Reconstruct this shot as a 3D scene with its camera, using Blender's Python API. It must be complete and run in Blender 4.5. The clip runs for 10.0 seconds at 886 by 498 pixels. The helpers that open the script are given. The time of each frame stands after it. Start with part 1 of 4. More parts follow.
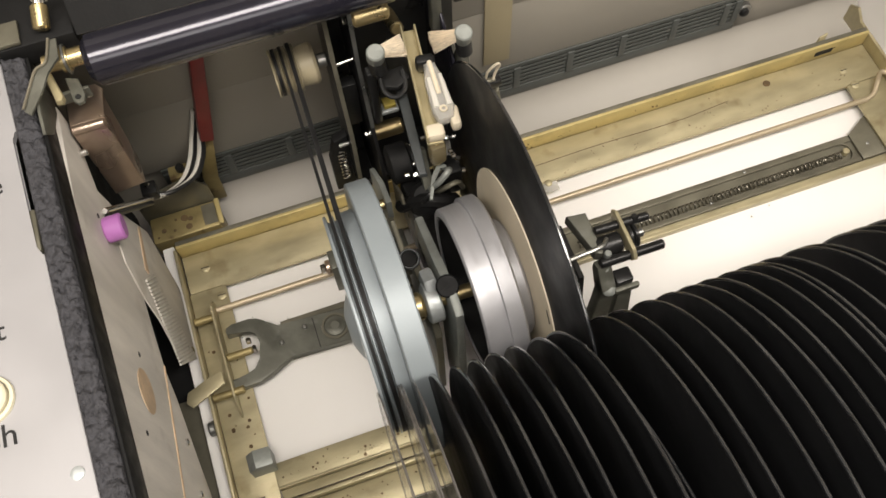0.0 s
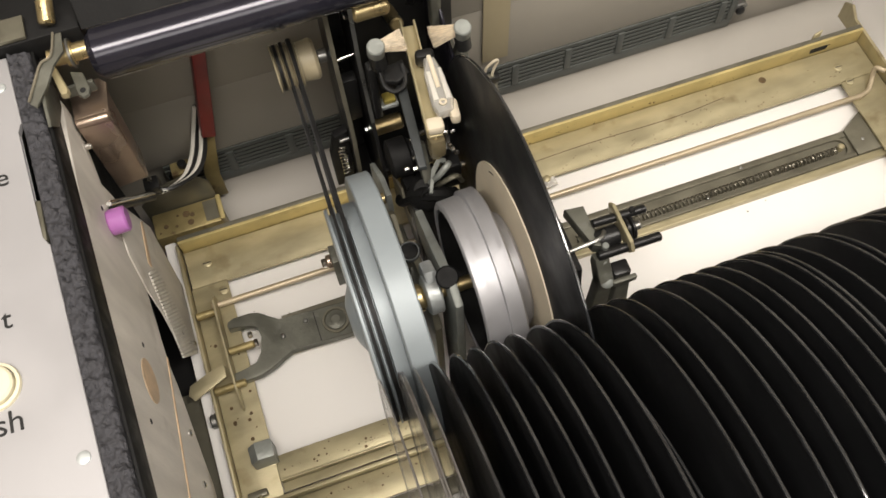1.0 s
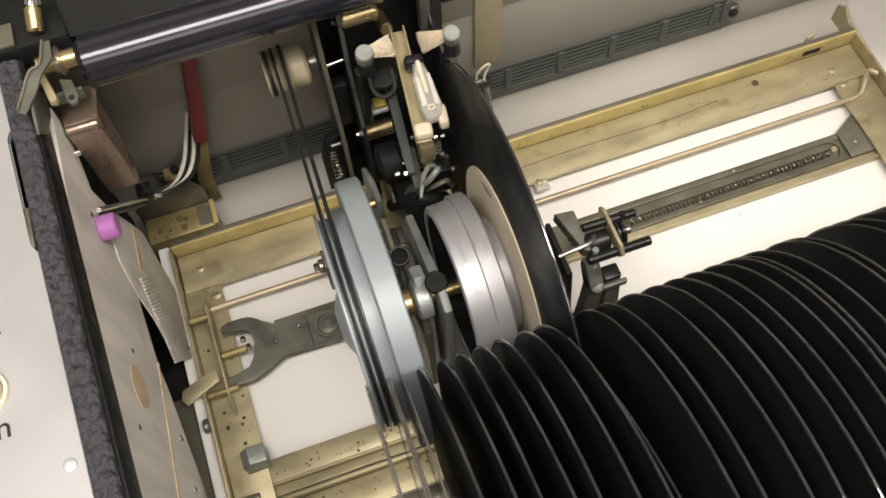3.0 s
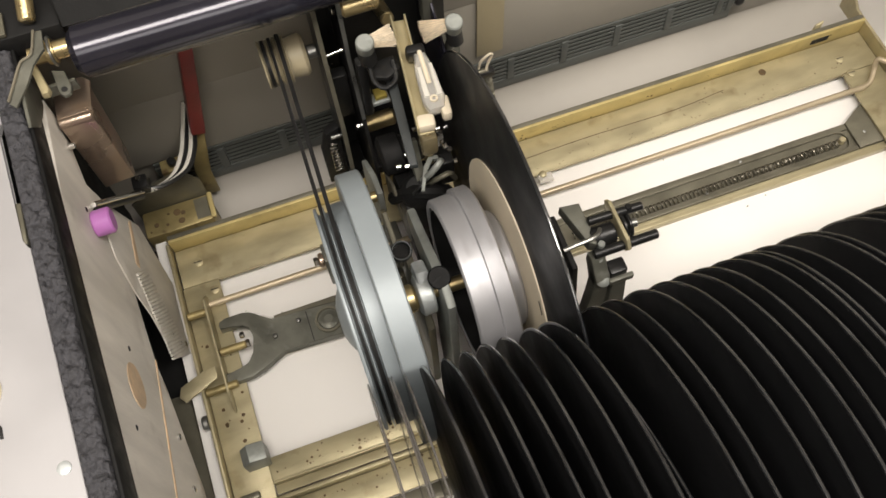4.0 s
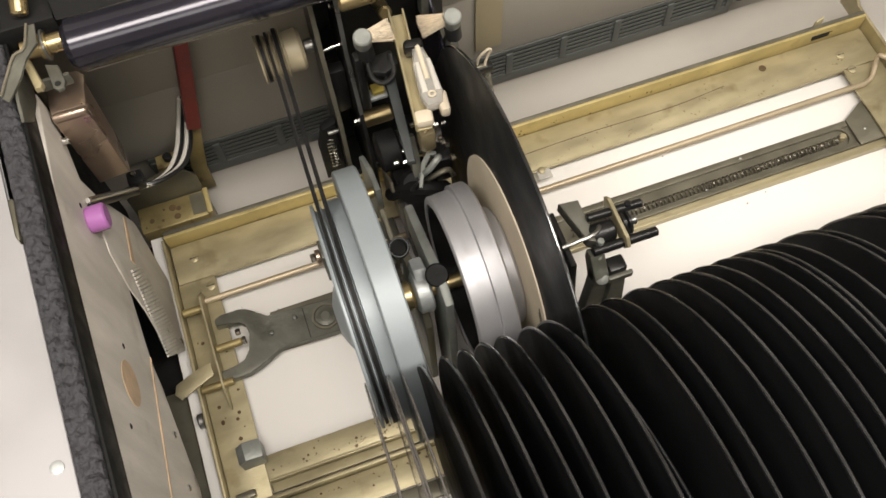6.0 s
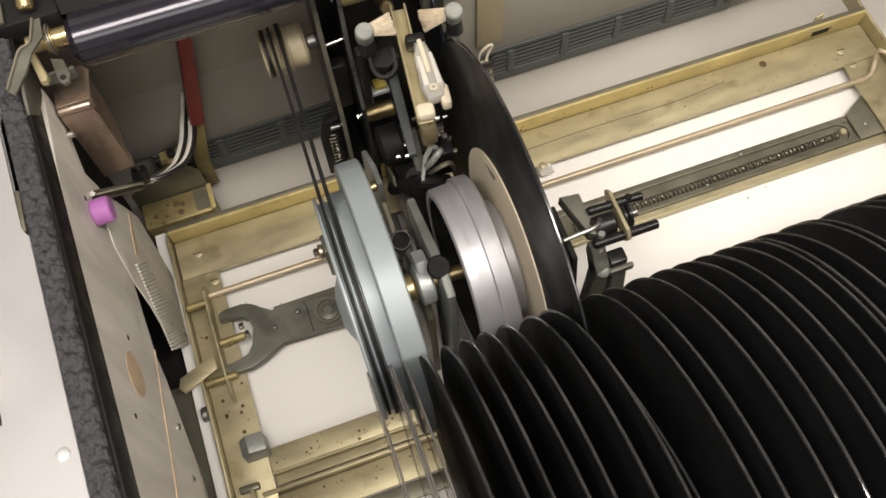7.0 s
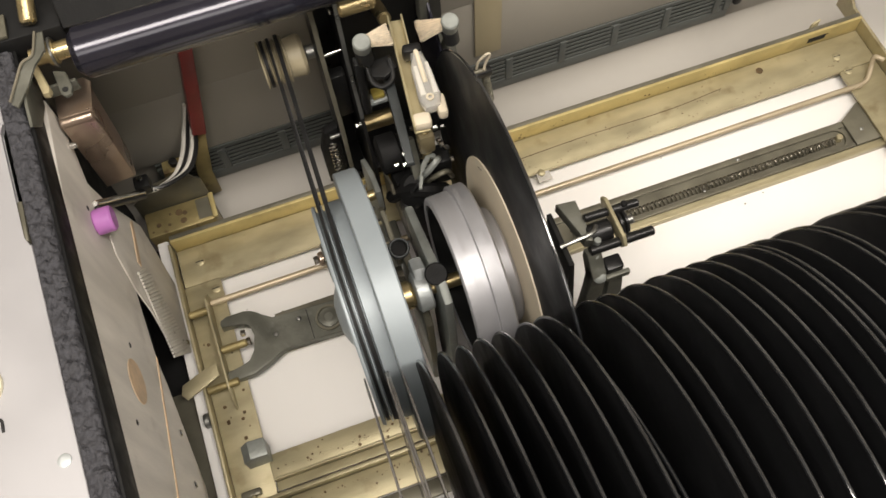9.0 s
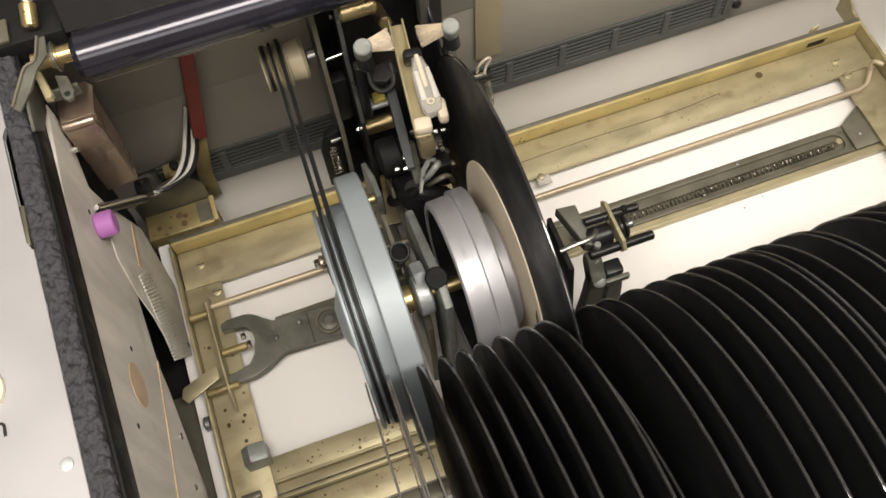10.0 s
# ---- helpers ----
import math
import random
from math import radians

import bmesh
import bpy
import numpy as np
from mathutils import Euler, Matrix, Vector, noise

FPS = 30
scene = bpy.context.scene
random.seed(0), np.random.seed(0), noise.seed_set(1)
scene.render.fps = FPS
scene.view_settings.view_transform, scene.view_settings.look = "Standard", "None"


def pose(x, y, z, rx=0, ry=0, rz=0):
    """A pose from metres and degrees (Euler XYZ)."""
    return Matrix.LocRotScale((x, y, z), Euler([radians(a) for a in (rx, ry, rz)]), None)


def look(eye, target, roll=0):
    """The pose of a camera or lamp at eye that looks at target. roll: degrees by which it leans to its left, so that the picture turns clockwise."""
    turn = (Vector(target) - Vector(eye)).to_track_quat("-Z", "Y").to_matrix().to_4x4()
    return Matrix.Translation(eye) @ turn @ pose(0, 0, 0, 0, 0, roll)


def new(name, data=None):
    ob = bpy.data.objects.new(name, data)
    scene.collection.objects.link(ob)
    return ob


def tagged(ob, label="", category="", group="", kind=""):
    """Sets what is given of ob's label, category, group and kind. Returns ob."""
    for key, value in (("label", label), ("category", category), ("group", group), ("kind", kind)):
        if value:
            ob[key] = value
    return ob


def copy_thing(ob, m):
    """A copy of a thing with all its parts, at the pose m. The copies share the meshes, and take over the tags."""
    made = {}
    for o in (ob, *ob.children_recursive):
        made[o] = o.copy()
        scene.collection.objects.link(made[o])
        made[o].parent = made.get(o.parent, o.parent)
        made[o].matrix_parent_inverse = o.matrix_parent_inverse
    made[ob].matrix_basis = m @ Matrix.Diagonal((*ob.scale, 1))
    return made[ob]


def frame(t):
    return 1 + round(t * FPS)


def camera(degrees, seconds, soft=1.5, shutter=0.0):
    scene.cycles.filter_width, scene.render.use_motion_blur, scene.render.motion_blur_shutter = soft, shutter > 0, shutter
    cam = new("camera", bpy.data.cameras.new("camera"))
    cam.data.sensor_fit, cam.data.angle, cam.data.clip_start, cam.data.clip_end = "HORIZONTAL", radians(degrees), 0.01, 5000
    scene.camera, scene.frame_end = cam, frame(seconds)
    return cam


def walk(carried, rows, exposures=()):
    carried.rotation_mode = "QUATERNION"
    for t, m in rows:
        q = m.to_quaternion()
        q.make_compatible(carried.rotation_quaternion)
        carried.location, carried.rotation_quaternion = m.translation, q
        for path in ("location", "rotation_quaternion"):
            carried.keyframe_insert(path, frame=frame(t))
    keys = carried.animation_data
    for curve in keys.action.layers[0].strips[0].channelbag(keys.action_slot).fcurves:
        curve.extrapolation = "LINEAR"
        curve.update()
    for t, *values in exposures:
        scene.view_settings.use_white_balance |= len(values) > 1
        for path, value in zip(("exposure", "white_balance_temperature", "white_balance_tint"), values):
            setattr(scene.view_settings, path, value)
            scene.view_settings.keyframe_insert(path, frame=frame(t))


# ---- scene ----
# Inside of a record-playing cabinet, seen from above. x runs along the rails,
# y towards the back wall, z up from the white cabinet floor.
cam = camera(52.2, 10.0, soft=1.6)
ROWS = [
    (0.0, 0.0025, 0.0060, 0.4532, 25.40, 1.60, -19.06),
    (0.5, 0.0022, 0.0026, 0.4543, 25.59, 1.73, -19.15),
    (1.0, 0.0000, 0.0000, 0.4550, 25.70, 1.57, -19.20),
    (1.5, -0.0010, -0.0002, 0.4565, 25.98, 1.41, -19.01),
    (2.0, 0.0021, -0.0010, 0.4567, 25.90, 1.47, -18.92),
    (2.5, 0.0055, -0.0022, 0.4576, 25.92, 1.70, -19.07),
    (4.0, 0.0060, 0.0047, 0.4500, 25.07, 1.88, -19.41),
    (4.5, 0.0047, 0.0052, 0.4481, 24.91, 1.75, -19.22),
    (5.0, 0.0048, 0.0064, 0.4479, 24.77, 1.69, -19.03),
    (5.5, 0.0068, 0.0075, 0.4473, 24.77, 1.60, -19.24),
    (7.0, 0.0053, 0.0020, 0.4479, 24.96, 1.89, -19.37),
    (7.5, 0.0072, -0.0005, 0.4528, 25.35, 2.02, -19.31),
    (8.0, 0.0074, -0.0010, 0.4539, 25.40, 2.19, -19.24),
    (8.5, 0.0080, -0.0004, 0.4523, 25.30, 2.30, -19.36),
    (9.0, 0.0083, -0.0004, 0.4519, 25.32, 2.37, -19.46),
    (9.5, 0.0080, -0.0010, 0.4519, 25.39, 2.39, -19.50),
    (10.0, 0.0081, 0.0003, 0.4534, 25.40, 2.28, -19.39),
]
EXPOSURE = 0.0
walk(cam, [(t, pose(*row)) for t, *row in ROWS], exposures=[(0.0, EXPOSURE), (10.0, EXPOSURE)])

# ---- light ----
world = bpy.data.worlds.new("room_air")
scene.world = world
world.use_nodes = True
world.node_tree.nodes["Background"].inputs[0].default_value = (1.0, 0.97, 0.93, 1)
world.node_tree.nodes["Background"].inputs[1].default_value = 0.12


def strip_lamp(name, place, target, length, width, power, colour):
    data = bpy.data.lights.new(name, "AREA")
    data.shape, data.size, data.size_y, data.energy, data.color = "RECTANGLE", length, width, power, colour
    ob = new(name, data)
    ob.matrix_world = look(place, target)
    return ob


strip_lamp("ceiling_strip", (-0.03, -0.30, 1.6), (0.0, 0.12, 0.0), 1.9, 0.36, 43, (1.0, 0.925, 0.84))
# added fill from the front for the wall below the tube, no known source
strip_lamp("front_fill", (-0.1, -1.35, 1.75), (0.0, 0.15, 0.1), 1.6, 0.6, 12, (1.0, 0.94, 0.88))

# ---- materials ----


def material(name, colour, rough=0.5, metal=0.0, vary=0.12, size=60.0, spots=0.0, spot_size=25.0, spot_colour=None,
             bump=0.02, bump_size=900.0, stretch=(1, 1, 1), coat=0.0, alpha=None, transmission=0.0, ior=1.45, depth=0.0004):
    """A surface with fine grain, broad tone changes and optional stains."""
    m = bpy.data.materials.new(name)
    m.use_nodes = True
    nodes, links = m.node_tree.nodes, m.node_tree.links
    bsdf = nodes["Principled BSDF"]
    coord = nodes.new("ShaderNodeNewGeometry")
    mapping = nodes.new("ShaderNodeMapping")
    mapping.inputs["Scale"].default_value = stretch
    links.new(coord.outputs["Position"], mapping.inputs["Vector"])
    broad = nodes.new("ShaderNodeTexNoise")
    broad.inputs["Scale"].default_value, broad.inputs["Detail"].default_value = size, 4
    fine = nodes.new("ShaderNodeTexNoise")
    fine.inputs["Scale"].default_value, fine.inputs["Detail"].default_value = bump_size, 3
    for n in (broad, fine):
        links.new(mapping.outputs[0], n.inputs["Vector"])
    ramp = nodes.new("ShaderNodeMapRange")
    ramp.inputs["From Min"].default_value, ramp.inputs["From Max"].default_value = 0.3, 0.7
    ramp.inputs["To Min"].default_value, ramp.inputs["To Max"].default_value = 1 - vary, 1 + vary
    links.new(broad.outputs[0], ramp.inputs[0])
    tone = nodes.new("ShaderNodeMix")
    tone.data_type, tone.blend_type = "RGBA", "MULTIPLY"
    tone.inputs[0].default_value = 1.0
    tone.inputs[6].default_value = (*colour, 1)
    links.new(ramp.outputs[0], tone.inputs[7])
    out = tone.outputs[2]
    if spots:
        blot = nodes.new("ShaderNodeTexNoise")
        blot.inputs["Scale"].default_value, blot.inputs["Detail"].default_value = spot_size, 5
        links.new(coord.outputs["Position"], blot.inputs["Vector"])
        cut = nodes.new("ShaderNodeMapRange")
        cut.inputs["From Min"].default_value, cut.inputs["From Max"].default_value = 0.6, 0.72
        cut.inputs["To Max"].default_value = spots
        links.new(blot.outputs[0], cut.inputs[0])
        stain = nodes.new("ShaderNodeMix")
        stain.data_type = "RGBA"
        stain.inputs[7].default_value = (*(spot_colour or [c * 0.4 for c in colour]), 1)
        links.new(cut.outputs[0], stain.inputs[0])
        links.new(out, stain.inputs[6])
        out = stain.outputs[2]
    links.new(out, bsdf.inputs["Base Color"])
    gloss = nodes.new("ShaderNodeMapRange")
    gloss.inputs["From Min"].default_value, gloss.inputs["From Max"].default_value = 0.3, 0.7
    gloss.inputs["To Min"].default_value, gloss.inputs["To Max"].default_value = max(rough * 0.75, 0.02), min(rough * 1.25, 1)
    links.new(broad.outputs[0], gloss.inputs[0])
    links.new(gloss.outputs[0], bsdf.inputs["Roughness"])
    bsdf.inputs["Metallic"].default_value = metal
    bsdf.inputs["Coat Weight"].default_value = coat
    bsdf.inputs["Transmission Weight"].default_value = transmission
    bsdf.inputs["IOR"].default_value = ior
    if alpha is not None:
        bsdf.inputs["Alpha"].default_value = alpha
    relief = nodes.new("ShaderNodeBump")
    relief.inputs["Strength"].default_value, relief.inputs["Distance"].default_value = min(1.0, bump * 10), depth
    links.new(fine.outputs[0], relief.inputs["Height"])
    links.new(relief.outputs[0], bsdf.inputs["Normal"])
    return m


WHITE = material("white_floor_paint", (0.87, 0.85, 0.82), 0.45, vary=0.03, size=12, bump=0.004)
# even grey averages the shading of the white strip below the vents
COVE = material("cove_grey_with_shade", (0.36, 0.34, 0.305), 0.5, vary=0.06, size=18, bump=0.004)
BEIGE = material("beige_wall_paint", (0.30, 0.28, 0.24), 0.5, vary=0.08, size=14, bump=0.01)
VENT = material("grey_vent_plastic", (0.08, 0.086, 0.080), 0.45, vary=0.06, bump=0.01)
# near-black for holes and slots, and for shade put into gaps
DARK = material("painted_void_shade", (0.012, 0.012, 0.012), 0.8)
ZINC = material("gold_passivated_steel", (0.43, 0.38, 0.24), 0.42, 0.5, 0.17, 45, 0.5, 60, (0.20, 0.15, 0.07), 0.03, 700, (1, 3, 1))
YELLOWZ = material("lightened_yellow_passivate", (0.56, 0.46, 0.21), 0.42, 0.4, 0.15, 60, 0.3, 90, (0.22, 0.15, 0.06), 0.01, 700)
BRASS = material("bright_brass", (0.52, 0.42, 0.225), 0.32, 0.9, 0.15, 90, bump=0.01)
STEEL = material("dull_steel", (0.31, 0.31, 0.295), 0.35, 0.9, 0.15, 80, bump=0.01)
CHROME = material("bright_steel", (0.75, 0.74, 0.72), 0.15, 1.0, 0.05, 80, bump=0.003)
CAST = material("grey_green_cast_metal", (0.140, 0.140, 0.116), 0.5, 0.4, 0.25, 90, 0.35, 120, (0.26, 0.265, 0.24), 0.05, 500)
ALLOY = material("pale_cast_alloy", (0.50, 0.53, 0.53), 0.45, 0.5, 0.2, 110, 0.3, 150, (0.15, 0.16, 0.16), 0.05, 600)
BLUE = material("blue_grey_wheel_enamel", (0.265, 0.300, 0.320), 0.38, 0.15, 0.05, 40, bump=0.006)
SILVER = material("spun_aluminium", (0.44, 0.44, 0.46), 0.48, 0.6, 0.02, 220, bump=0.004, bump_size=1500, stretch=(3, 0.4, 0.4))
VINYL = material("black_vinyl", (0.0122, 0.0127, 0.0138), 0.46, 0, 0.02, 60, bump=0.0, ior=1.33)
RIM = material("polished_vinyl_edge", (0.018, 0.019, 0.021), 0.12, 0, 0.5, 150, bump=0.02, bump_size=160, ior=2.2)
PULLEY = material("yellowed_pulley_plastic", (0.33, 0.285, 0.19), 0.45, 0, 0.1, 90, bump=0.01)
TAN = material("tan_coated_rod", (0.49, 0.41, 0.285), 0.38, 0.4, 0.12, 60, bump=0.01)
LABEL = material("cream_label_paper", (0.66, 0.585, 0.45), 0.7, 0, 0.07, 60, bump=0.01)
BLACK = material("black_metal", (0.018, 0.018, 0.018), 0.35, 0.3, 0.3, 80, bump=0.02)
RUBBER = material("black_rubber", (0.009, 0.009, 0.009), 0.6, 0, 0.2, 120, bump=0.02, ior=1.3)
FOAM = material("charcoal_foam_strip", (0.048, 0.048, 0.054), 0.8, 0, 0.35, 420, 0.4, 500, (0.02, 0.02, 0.022), bump=0.1, bump_size=520, depth=0.0016)
PLY = material("grey_brown_sealed_board", (0.74, 0.70, 0.635), 0.55, 0, 0.24, 32, 0.5, 38, (0.40, 0.36, 0.31), 0.03, 500, (1, 1.6, 0.35))
PLYEDGE = material("raw_board_edge", (0.68, 0.51, 0.34), 0.7, 0, 0.2, 150, bump=0.03)
PANEL = material("brushed_aluminium_panel", (0.43, 0.425, 0.435), 0.5, 0.3, 0.02, 30, bump=0.004)
TINNED = material("yellowed_zinc", (0.25, 0.228, 0.175), 0.38, 0.55, 0.15, 90, bump=0.01)
LEVER = material("blue_grey_lever_paint", (0.050, 0.055, 0.056), 0.45, 0.2, 0.15, 90, bump=0.01)
GREYCAST = material("mid_grey_cast_metal", (0.27, 0.285, 0.265), 0.5, 0.3, 0.2, 110, 0.3, 150, (0.12, 0.125, 0.115), 0.05, 600)
BROWN = material("brown_rust", (0.10, 0.065, 0.03), 0.8, 0, 0.3, 300)
SPRING = material("dark_spring_steel", (0.22, 0.205, 0.165), 0.35, 0.8, 0.2, 200)
PALEBRASS = material("pale_worn_brass", (0.52, 0.45, 0.27), 0.4, 0.5, 0.12, 90, bump=0.01)
DIRTY = material("stained_old_brass", (0.31, 0.25, 0.115), 0.45, 0.5, 0.3, 70, 0.8, 110, (0.10, 0.06, 0.03), 0.04, 500)
INK = material("black_ink", (0.02, 0.02, 0.02), 0.6)
CREAM = material("cream_plastic_button", (0.75, 0.70, 0.52), 0.4, 0, 0.04, 30)
PURPLE = material("mauve_nylon", (0.50, 0.19, 0.52), 0.45, 0, 0.08, 90, bump=0.01)
RED = material("dark_red_vinyl_sleeve", (0.17, 0.02, 0.02), 0.4, 0, 0.2, 60, bump=0.02)
BRONZE = material("copper_toned_steel", (0.42, 0.33, 0.26), 0.3, 0.85, 0.15, 60, bump=0.01)
CLEAR = material("clear_plastic", (0.88, 0.86, 0.80), 0.10, 0, 0.10, 260, transmission=0.65, bump=0.01)
SMOKE = material("smoky_clear_plastic", (0.45, 0.43, 0.39), 0.10, 0, 0.25, 45, alpha=0.42, bump=0.0)
SMOKERIM = material("smoky_plastic_edge", (0.16, 0.15, 0.14), 0.10, 0, 0.1, 40, alpha=0.75, bump=0.0)
MILK = material("milky_ribbed_plastic", (0.66, 0.63, 0.57), 0.35, 0, 0.16, 120, 0.4, 140, (0.46, 0.38, 0.26), bump=0.04)
BRISTLE = material("cream_bristles", (0.70, 0.60, 0.45), 0.7, 0, 0.3, 600, bump=0.1, bump_size=1800, stretch=(0.3, 4, 4))
YELLOW = material("yellow_tape", (0.45, 0.36, 0.08), 0.4, 0, 0.1, 90)
OLIVE = material("olive_dark_metal", (0.175, 0.165, 0.125), 0.42, 0.5, 0.2, 70, 0.3, 90, (0.25, 0.24, 0.18), 0.02, 700)
GLOSS = material("dark_gloss_tube", (0.026, 0.025, 0.036), 0.20, 0.45, 0.1, 30, coat=0.5, bump=0.002)
AMBER = material("amber_clear_plastic", (0.48, 0.40, 0.24), 0.12, 0, 0.1, 200, transmission=0.5, bump=0.01)
IVORY = material("ivory_reflection_tint", (0.36, 0.31, 0.20), 0.55, 0, 0.1, 20)
WIREGLINT = material("white_sleeve_and_glint", (0.6, 0.58, 0.52), 0.4, 0, 0.05, 90)
ROOM = material("room_plaster", (0.6, 0.57, 0.53), 0.8, 0, 0.05, 3)

# ---- building helpers ----


def thing(name, place, label, category, group="", kind=""):
    ob = new(name)
    ob.empty_display_size = 0.01
    ob.matrix_world = place if isinstance(place, Matrix) else Matrix.Translation(place)
    ob.matrix_basis = ob.matrix_world
    return tagged(ob, label, category, group, kind)


def finish(name, bm, mat, smooth=35):
    bmesh.ops.recalc_face_normals(bm, faces=bm.faces)
    mesh = bpy.data.meshes.new(name)
    bm.to_mesh(mesh)
    bm.free()
    mesh.materials.append(mat)
    for p in mesh.polygons:
        p.use_smooth = smooth > 0
    if smooth:
        mesh.set_sharp_from_angle(angle=radians(smooth))
    return mesh


def part(name, bm, mat, parent=None, label="", smooth=35):
    """One mesh object from world-placed geometry, under its thing."""
    ob = new(name, finish(name, bm, mat, smooth))
    if parent is not None:
        top = parent.matrix_basis if parent.parent is None else parent.parent.matrix_basis @ parent.matrix_parent_inverse
        ob.parent = parent
        ob.matrix_parent_inverse = top.inverted()
    return tagged(ob, label)


def single(name, bm, mat, label, category, group="", kind="", smooth=35):
    return tagged(part(name, bm, mat, None, "", smooth), label, category, group, kind)


def box(x0, x1, y0, y1, z0, z1, bevel=0.0, bm=None, m=None):
    bm = bm or bmesh.new()
    made = bmesh.ops.create_cube(bm, size=1)["verts"]
    bmesh.ops.transform(bm, verts=made, matrix=Matrix.Translation(((x0 + x1) / 2, (y0 + y1) / 2, (z0 + z1) / 2)) @ Matrix.Diagonal((x1 - x0, y1 - y0, z1 - z0, 1)))
    if bevel:
        edges = list({e for v in made for e in v.link_edges})
        made = list({v for f in bmesh.ops.bevel(bm, geom=edges, offset=bevel, segments=2, affect="EDGES", profile=0.5)["faces"] for v in f.verts})
    if m is not None:
        bmesh.ops.transform(bm, verts=list(bm.verts), matrix=m)
    return bm


def turned(profile, a, b, seg=32, bm=None, closed=True):
    """A turned solid: profile of (distance from a towards b, radius)."""
    bm = bm or bmesh.new()
    a, b = Vector(a), Vector(b)
    axis = (b - a).normalized()
    side = axis.orthogonal().normalized()
    other = axis.cross(side)
    rings = []
    for d, r in profile:
        rings.append([bm.verts.new(a + axis * d + (side * math.cos(k * 2 * math.pi / seg) + other * math.sin(k * 2 * math.pi / seg)) * r) for k in range(seg)])
    for p, q in zip(rings, rings[1:]):
        for k in range(seg):
            bm.faces.new((p[k], p[(k + 1) % seg], q[(k + 1) % seg], q[k]))
    if closed:
        bm.faces.new(rings[0])
        bm.faces.new(rings[-1])
    return bm


def rod(a, b, r, seg=16, bevel=None, bm=None):
    n = (Vector(b) - Vector(a)).length
    e = min(r * 0.25, n * 0.2) if bevel is None else bevel
    return turned([(0, r - e), (e, r), (n - e, r), (n, r - e)], a, b, seg, bm)


def ring(profile, a, b, seg=64, bm=None):
    """A turned solid with a hole: the profile is a closed loop."""
    bm = bm or bmesh.new()
    return turned(list(profile) + [profile[0]], a, b, seg, bm, closed=False)


def slab(points, axis, lo, hi, bevel=0.0, bm=None):
    """A flat plate: outline points in the two other axes, from lo to hi along axis."""
    bm = bm or bmesh.new()
    k = "xyz".index(axis)

    def put(p, v):
        c = list(p)
        c.insert(k, v)
        return bm.verts.new(c)
    low, high = [put(p, lo) for p in points], [put(p, hi) for p in points]
    n = len(points)
    faces = [bm.faces.new(low), bm.faces.new(high)] + [bm.faces.new((low[i], low[(i + 1) % n], high[(i + 1) % n], high[i])) for i in range(n)]
    if bevel:
        bmesh.ops.bevel(bm, geom=list({e for f in faces[:2] for e in f.edges}), offset=bevel, segments=2, affect="EDGES", profile=0.5)
    return bm


def pipe(points, r, seg=10, bm=None, smooth_steps=6):
    """A bent rod or wire through points."""
    bm = bm or bmesh.new()
    pts = [Vector(p) for p in points]
    if smooth_steps and len(pts) > 2:
        fine = []
        ext = [2 * pts[0] - pts[1]] + pts + [2 * pts[-1] - pts[-2]]
        for i in range(1, len(ext) - 2):
            p0, p1, p2, p3 = ext[i - 1:i + 3]
            for s in range(smooth_steps):
                t = s / smooth_steps
                fine.append(0.5 * (2 * p1 + (p2 - p0) * t + (2 * p0 - 5 * p1 + 4 * p2 - p3) * t * t + (3 * p1 - p0 - 3 * p2 + p3) * t ** 3))
        pts = fine + [pts[-1]]
    rings, side = [], None
    for i, p in enumerate(pts):
        d = (pts[min(i + 1, len(pts) - 1)] - pts[max(i - 1, 0)]).normalized()
        side = d.orthogonal().normalized() if side is None else (side - d * side.dot(d)).normalized()
        up = d.cross(side)
        rings.append([bm.verts.new(p + (side * math.cos(2 * math.pi * k / seg) + up * math.sin(2 * math.pi * k / seg)) * r) for k in range(seg)])
    for a, b in zip(rings, rings[1:]):
        for k in range(seg):
            bm.faces.new((a[k], a[(k + 1) % seg], b[(k + 1) % seg], b[k]))
    bm.faces.new(rings[0])
    bm.faces.new(rings[-1])
    return bm


def coil(a, b, radius, wire, turns, per=10, seg=5):
    """A wound spring from a to b."""
    a, b = Vector(a), Vector(b)
    axis = (b - a).normalized()
    side = axis.orthogonal().normalized()
    other = axis.cross(side)
    n = int(turns * per)
    return pipe([a + (b - a) * (i / n) + (side * math.cos(2 * math.pi * i / per) + other * math.sin(2 * math.pi * i / per)) * radius for i in range(n + 1)], wire, seg, smooth_steps=0)


def screw_head(place, axis, r, h=0.0012, bm=None):
    """A domed slotted screw head, axis pointing out."""
    a = Vector(place)
    d = Vector(axis).normalized()
    return turned([(0, r), (h * 0.5, r), (h * 0.9, r * 0.7), (h, r * 0.3)], a, a + d, 14, bm)


AY, AZ = 0.1386, 0.1187      # turntable axis
MY, MZ = 0.0123, 0.1402      # record rack axis
FZ = 0.004                   # white floor
VZ = 0.0222                  # foot of the vents, where the floor curves up
BY = 0.2825                  # face of the back wall
DZ = 0.0305                  # white deck inside the rail frame

